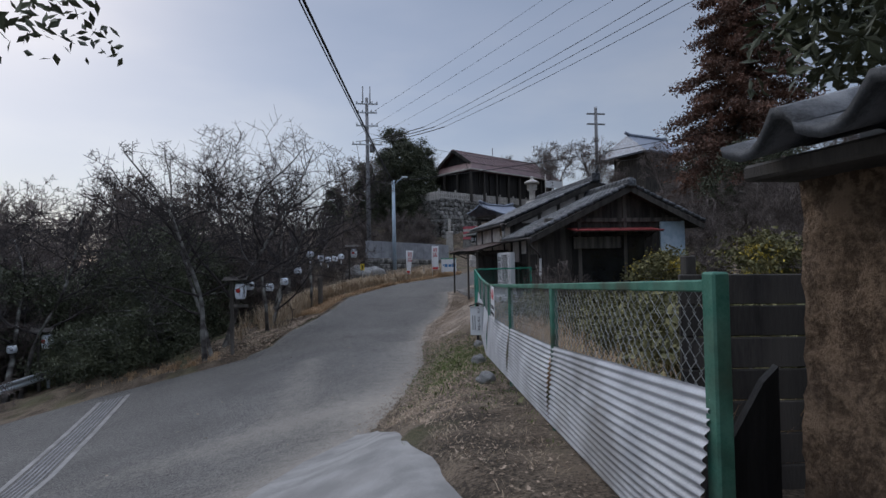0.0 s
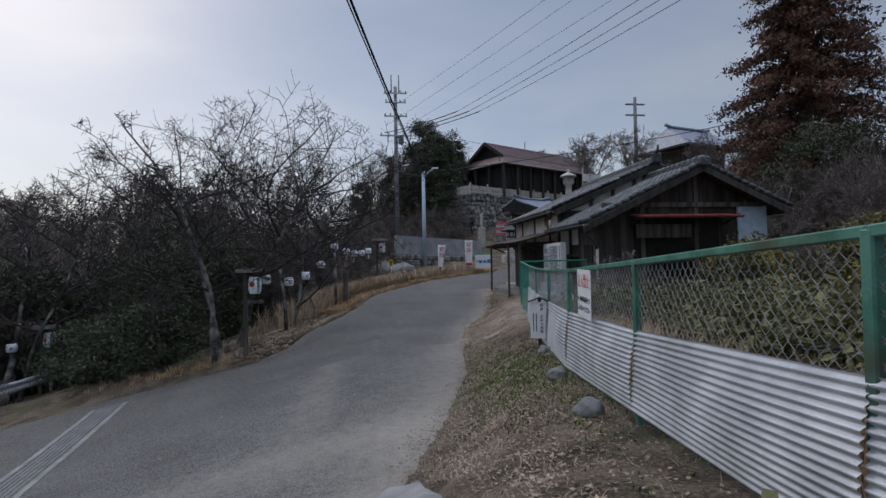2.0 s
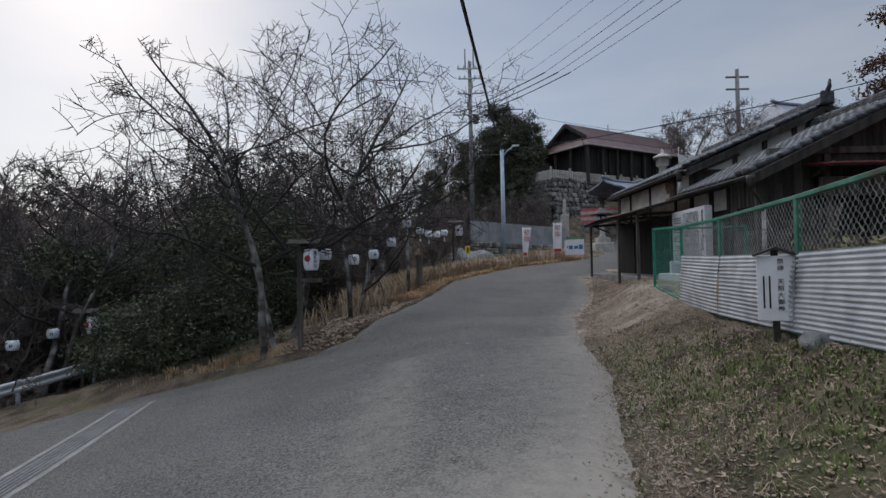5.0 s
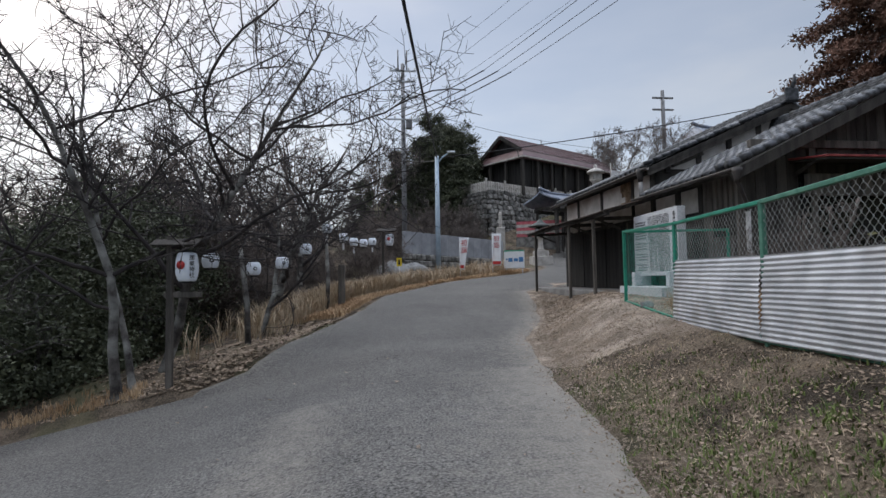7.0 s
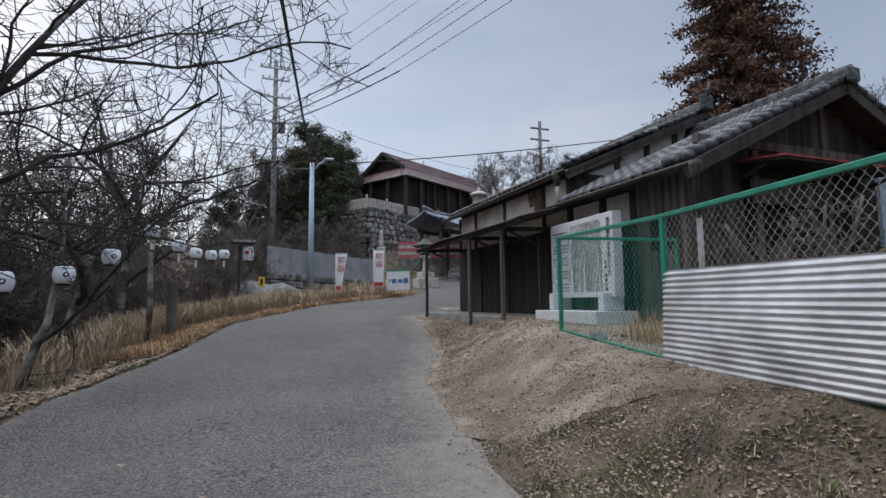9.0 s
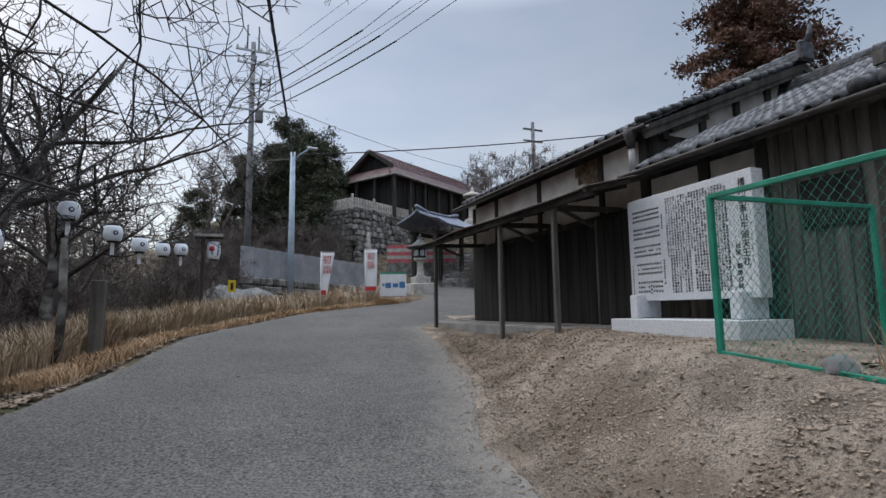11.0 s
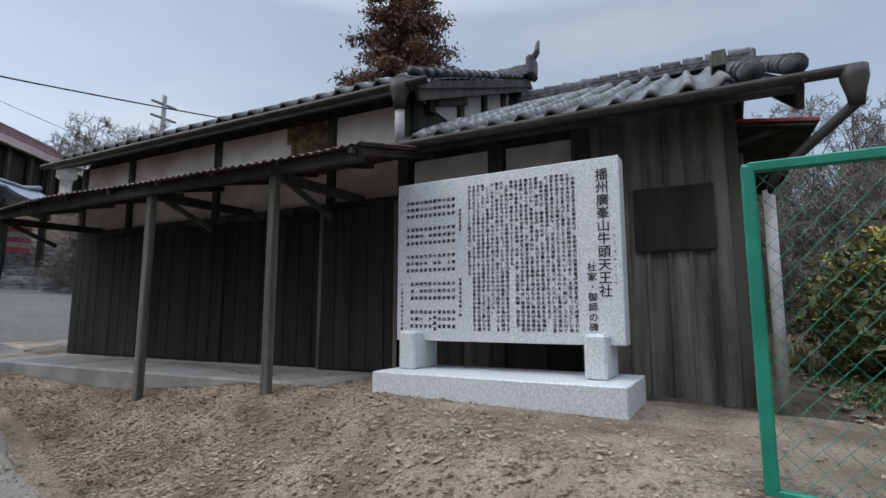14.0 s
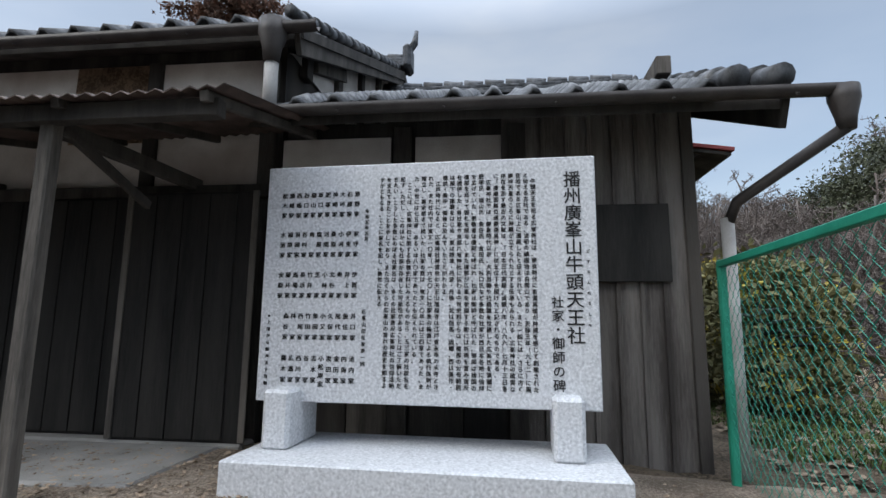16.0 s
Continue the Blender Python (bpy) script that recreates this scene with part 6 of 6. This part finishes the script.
bare_tree("bare_shrub", "leafless reddish-brown shrub in front of the gable", on_land(6.0, 16.6), 71, 2.5, 1.3, 0.03, "shrub", stems=6, fine=0.0035, limbs=3, seconds=6, thirds=5, twigs=3, rise=1.4, fork_at=0.1)
for (x, y, g) in ((14.2, 12.6, 0.6), (15.6, 10.2, 0.7), (15.0, 16.6, 0.65), (16.4, 13.6, 0.8), (13.2, 18.0, 0.55), (17.0, 18.5, 0.8)):
    copy_thing(thicket, Matrix.Translation(on_land(x, y)) @ Matrix.Rotation(rng.uniform(0, 6.28), 4, "Z") @ Matrix.Scale(g, 4))
copy_thing(olive, Matrix.Translation(on_land(10.6, 16.3)) @ Matrix.Rotation(1.0, 4, "Z") @ Matrix.Scale(0.8, 4))

# ---- broadleaf tree over the mud wall ----
oak = thing("broadleaf_tree", "evergreen broadleaf tree overhanging the mud wall", "tree", on_land(3.6, 0.2))
tube("trunk", [(0, 0, -0.4), (0.1, 0.2, 2.0), (0, 0.5, 4.2), (0.2, 0.8, 6)], [0.2, 0.17, 0.13, 0.08], BARK, oak, 10)
tube("limb", [(0, 0.4, 3.6), (-1.5, 1.6, 5.2), (-4.0, 3.2, 5.3), (-5.7, 4.1, 4.0), (-6.05, 4.25, 3.1)], [0.1, 0.08, 0.05, 0.02, 0.006], BARK, oak, 8)
tube("limb", [(0, 0.5, 3.6), (0.6, 2.0, 4.4), (1.0, 3.8, 4.2)], [0.09, 0.06, 0.015], BARK, oak, 8)
leaf_cloud("hanging_leaves", 150, 0.06, LEAF_DARK, oak, lambda r, n: np.array((-6.05, 4.25, 3.0)) + np.clip(r.normal(size=(n, 3)), -1.4, 1.4) * (0.34, 0.3, 0.1), 71, 2.0)
leaf_cloud("crown", 1500, 0.1, LEAF_DARK, oak, lambda r, n: np.array((1.65, 4.0, 3.45)) + np.clip(r.normal(size=(n, 3)), -1.5, 1.5) * (0.6, 0.5, 0.4), 72, 2.0)

# ---- litter, grass and weeds ----
def litter(name, label, n, place, size, material, seed, lift=0.012, long=1.5):
    """Fallen leaves lying nearly flat on the ground."""
    r = random.Random(seed)
    v, f = [], []
    while n > 0:
        x, y = place(r)
        if x is None:
            continue
        n -= 1
        z = ground_z(x, y) + lift
        if abs(x - (right_x(y) + 6.7) / 2) < (6.7 - right_x(y)) / 2 - 0.1 and 14.5 < y < 30.3:
            z = land(x, y) + 0.02 + lift
        an, s = r.uniform(0, 6.28), size * r.uniform(0.45, 1.6)
        c, d = math.cos(an), math.sin(an)
        t1, t2, cu = r.uniform(-0.22, 0.22) * s, r.uniform(-0.3, 0.3) * s, r.uniform(0.03, 0.3) * s
        k = len(v)
        v += [(x - c * s * long / 2, y - d * s * long / 2, z + t1 + cu), (x + d * s / 2, y - c * s / 2, z + t2), (x + c * s * long / 2, y + d * s * long / 2, z - t1 + cu), (x - d * s / 2, y + c * s / 2, z - t2)]
        f += [(k, k + 1, k + 2), (k, k + 2, k + 3)]
    return tagged(pydata(name, v, f, material), label, "litter", kind="stuff")


def verge_place(r):
    y = r.uniform(1.9, 17.5)
    x = right_x(y) + 0.15 + abs(r.gauss(0.9, 0.8))
    return (None, None) if y < 8 and x < apron_x(y) + 0.1 else (x, y)


def yard_place(r):
    y = r.triangular(16.0, 28.0, 24.0)
    return right_x(y) + 0.1 + min(abs(r.gauss(0, 1.5)), 3.6), y


def bank_place(r):
    y = r.uniform(18.7, 34)
    return left_x(y) - 0.05 - abs(r.gauss(0, 1.3)), y


def plot_place(r):
    y = r.uniform(3, 17.8)
    return 0.95 + 0.2 * y + r.uniform(0.2, 7), y


litter("fallen_leaves", "dry brown fallen leaves on the verge", 16000, verge_place, 0.018, LEAF_DRY, 1)
litter("fallen_leaves", "dry brown fallen leaves in the yard", 22000, yard_place, 0.019, LEAF_DRY, 2, 0.012, 1.6)
litter("fallen_leaves", "dry brown fallen leaves on the bank", 14000, bank_place, 0.05, LEAF_DRY, 3)
litter("fallen_leaves", "dry leaves and clippings in the fallow plot", 6000, plot_place, 0.06, LEAF_DRY, 4)
litter("roadside_grit", "pale grit and small stones along the asphalt edge", 7000, lambda r: (lambda y: (right_x(y) + r.gauss(0.08, 0.2), y))(r.uniform(7.6, 26)), 0.022, PALE_SOIL, 6, 0.07, 1.1)
litter("fallen_leaves", "a few pale leaves on the asphalt", 70, lambda r: (r.uniform(-4, 2.5), r.uniform(6, 24)), 0.035, PALE_SOIL, 5, 0.08)


def tufts(name, label, n, place, height, material, seed, blades=9, lean=0.5, width=0.006):
    r = random.Random(seed)
    v, f = [], []
    for _ in range(n):
        x, y = place(r)
        if x is None:
            continue
        z = ground_z(x, y) - 0.02
        for b in range(blades):
            an, h = r.uniform(0, 6.28), height * r.uniform(0.5, 1.2)
            ox, oy = r.gauss(0, 0.06), r.gauss(0, 0.06)
            ln = h * r.uniform(0.1, lean)
            cx, cy = math.cos(an), math.sin(an)
            w = width * r.uniform(0.7, 1.3)
            k = len(v)
            bx, by = x + ox, y + oy
            v += [(bx - cy * w, by + cx * w, z), (bx + cy * w, by - cx * w, z), (bx + cx * ln * 0.35 + cy * w, by + cy * ln * 0.35 - cx * w, z + h * 0.62), (bx + cx * ln * 0.35 - cy * w, by + cy * ln * 0.35 + cx * w, z + h * 0.62), (bx + cx * ln, by + cy * ln, z + h)]
            f += [(k, k + 1, k + 2, k + 3), (k + 3, k + 2, k + 4)]
    return tagged(pydata(name, v, f, material), label, "grass", kind="stuff")


def grass_bank(r):
    y = r.uniform(24.0, 36)
    return left_x(y) - 0.25 - abs(r.gauss(0, 1.1)), y


tufts("dry_grass", "tall tawny dry grass along the roadside bank", 4200, grass_bank, 0.2, GRASS_DRY, 11, 12, 1.1)
tufts("dry_grass", "low tawny grass at the corner of the bank", 110, lambda r: (-4.6 - abs(r.gauss(0, 1.9)), 18.75 + abs(r.gauss(0, 0.35))), 0.15, GRASS_DRY, 12, 11)
tufts("reeds", "pale feathery reeds above the bank", 900, lambda r: (lambda y: (left_x(y) - 1.2 - abs(r.gauss(0, 1.2)), y))(29.5 + r.gauss(0, 2.8)), 0.75, REED, 13, 12, 0.8, 0.011)
tufts("weeds", "low green weeds on the verge", 2400, lambda r: (right_x(11.5) + 0.9 + r.gauss(0, 0.55), 11.0 + r.gauss(0, 2.8)), 0.05, GRASS_GREEN, 14, 8, 1.5, 0.005)
tufts("dry_grass", "thin straw-coloured grass on the verge", 2600, verge_place, 0.045, REED, 15, 7, 2.4, 0.0022)
tufts("dry_grass", "short straw scattered over the yard", 2600, yard_place, 0.045, REED, 18, 6, 2.6, 0.0025)
tufts("weeds", "green grass in the fallow plot", 2600, lambda r: (4.2 + abs(r.gauss(2.5, 2.2)), r.uniform(3, 12)), 0.16, GRASS_GREEN, 16, 9, 0.9, 0.006)
tufts("dry_grass", "dead stalks behind the fence", 1500, lambda r: (lambda y: (1.15 + 0.2 * y + abs(r.gauss(0.2, 0.5)), y))(r.uniform(2.5, 17.5)), 0.5, GRASS_DRY, 17, 7, 0.6, 0.004)

tufts("weeds", "short green grass of the field beyond the fence", 5200, lambda r: (r.uniform(7.6, 15), r.uniform(9, 17.6)), 0.09, GRASS_GREEN, 19, 8, 1.3, 0.006)
tufts("reeds", "band of pale dead grass beyond the field", 900, lambda r: (12.6 + r.gauss(0, 0.45), r.uniform(8, 18.5)), 0.45, REED, 20, 11, 0.7, 0.008)

# ---- roof tiles, piece by piece ----
tiled_slope(shed_roof, SX, SZ, SRX, SRZ, SY0 + 0.55, SY1 - 0.02, 24)
tiled_slope(main_roof, MX, MZ, MRX, MRZ, MY0 + 0.2, MY1, 12)
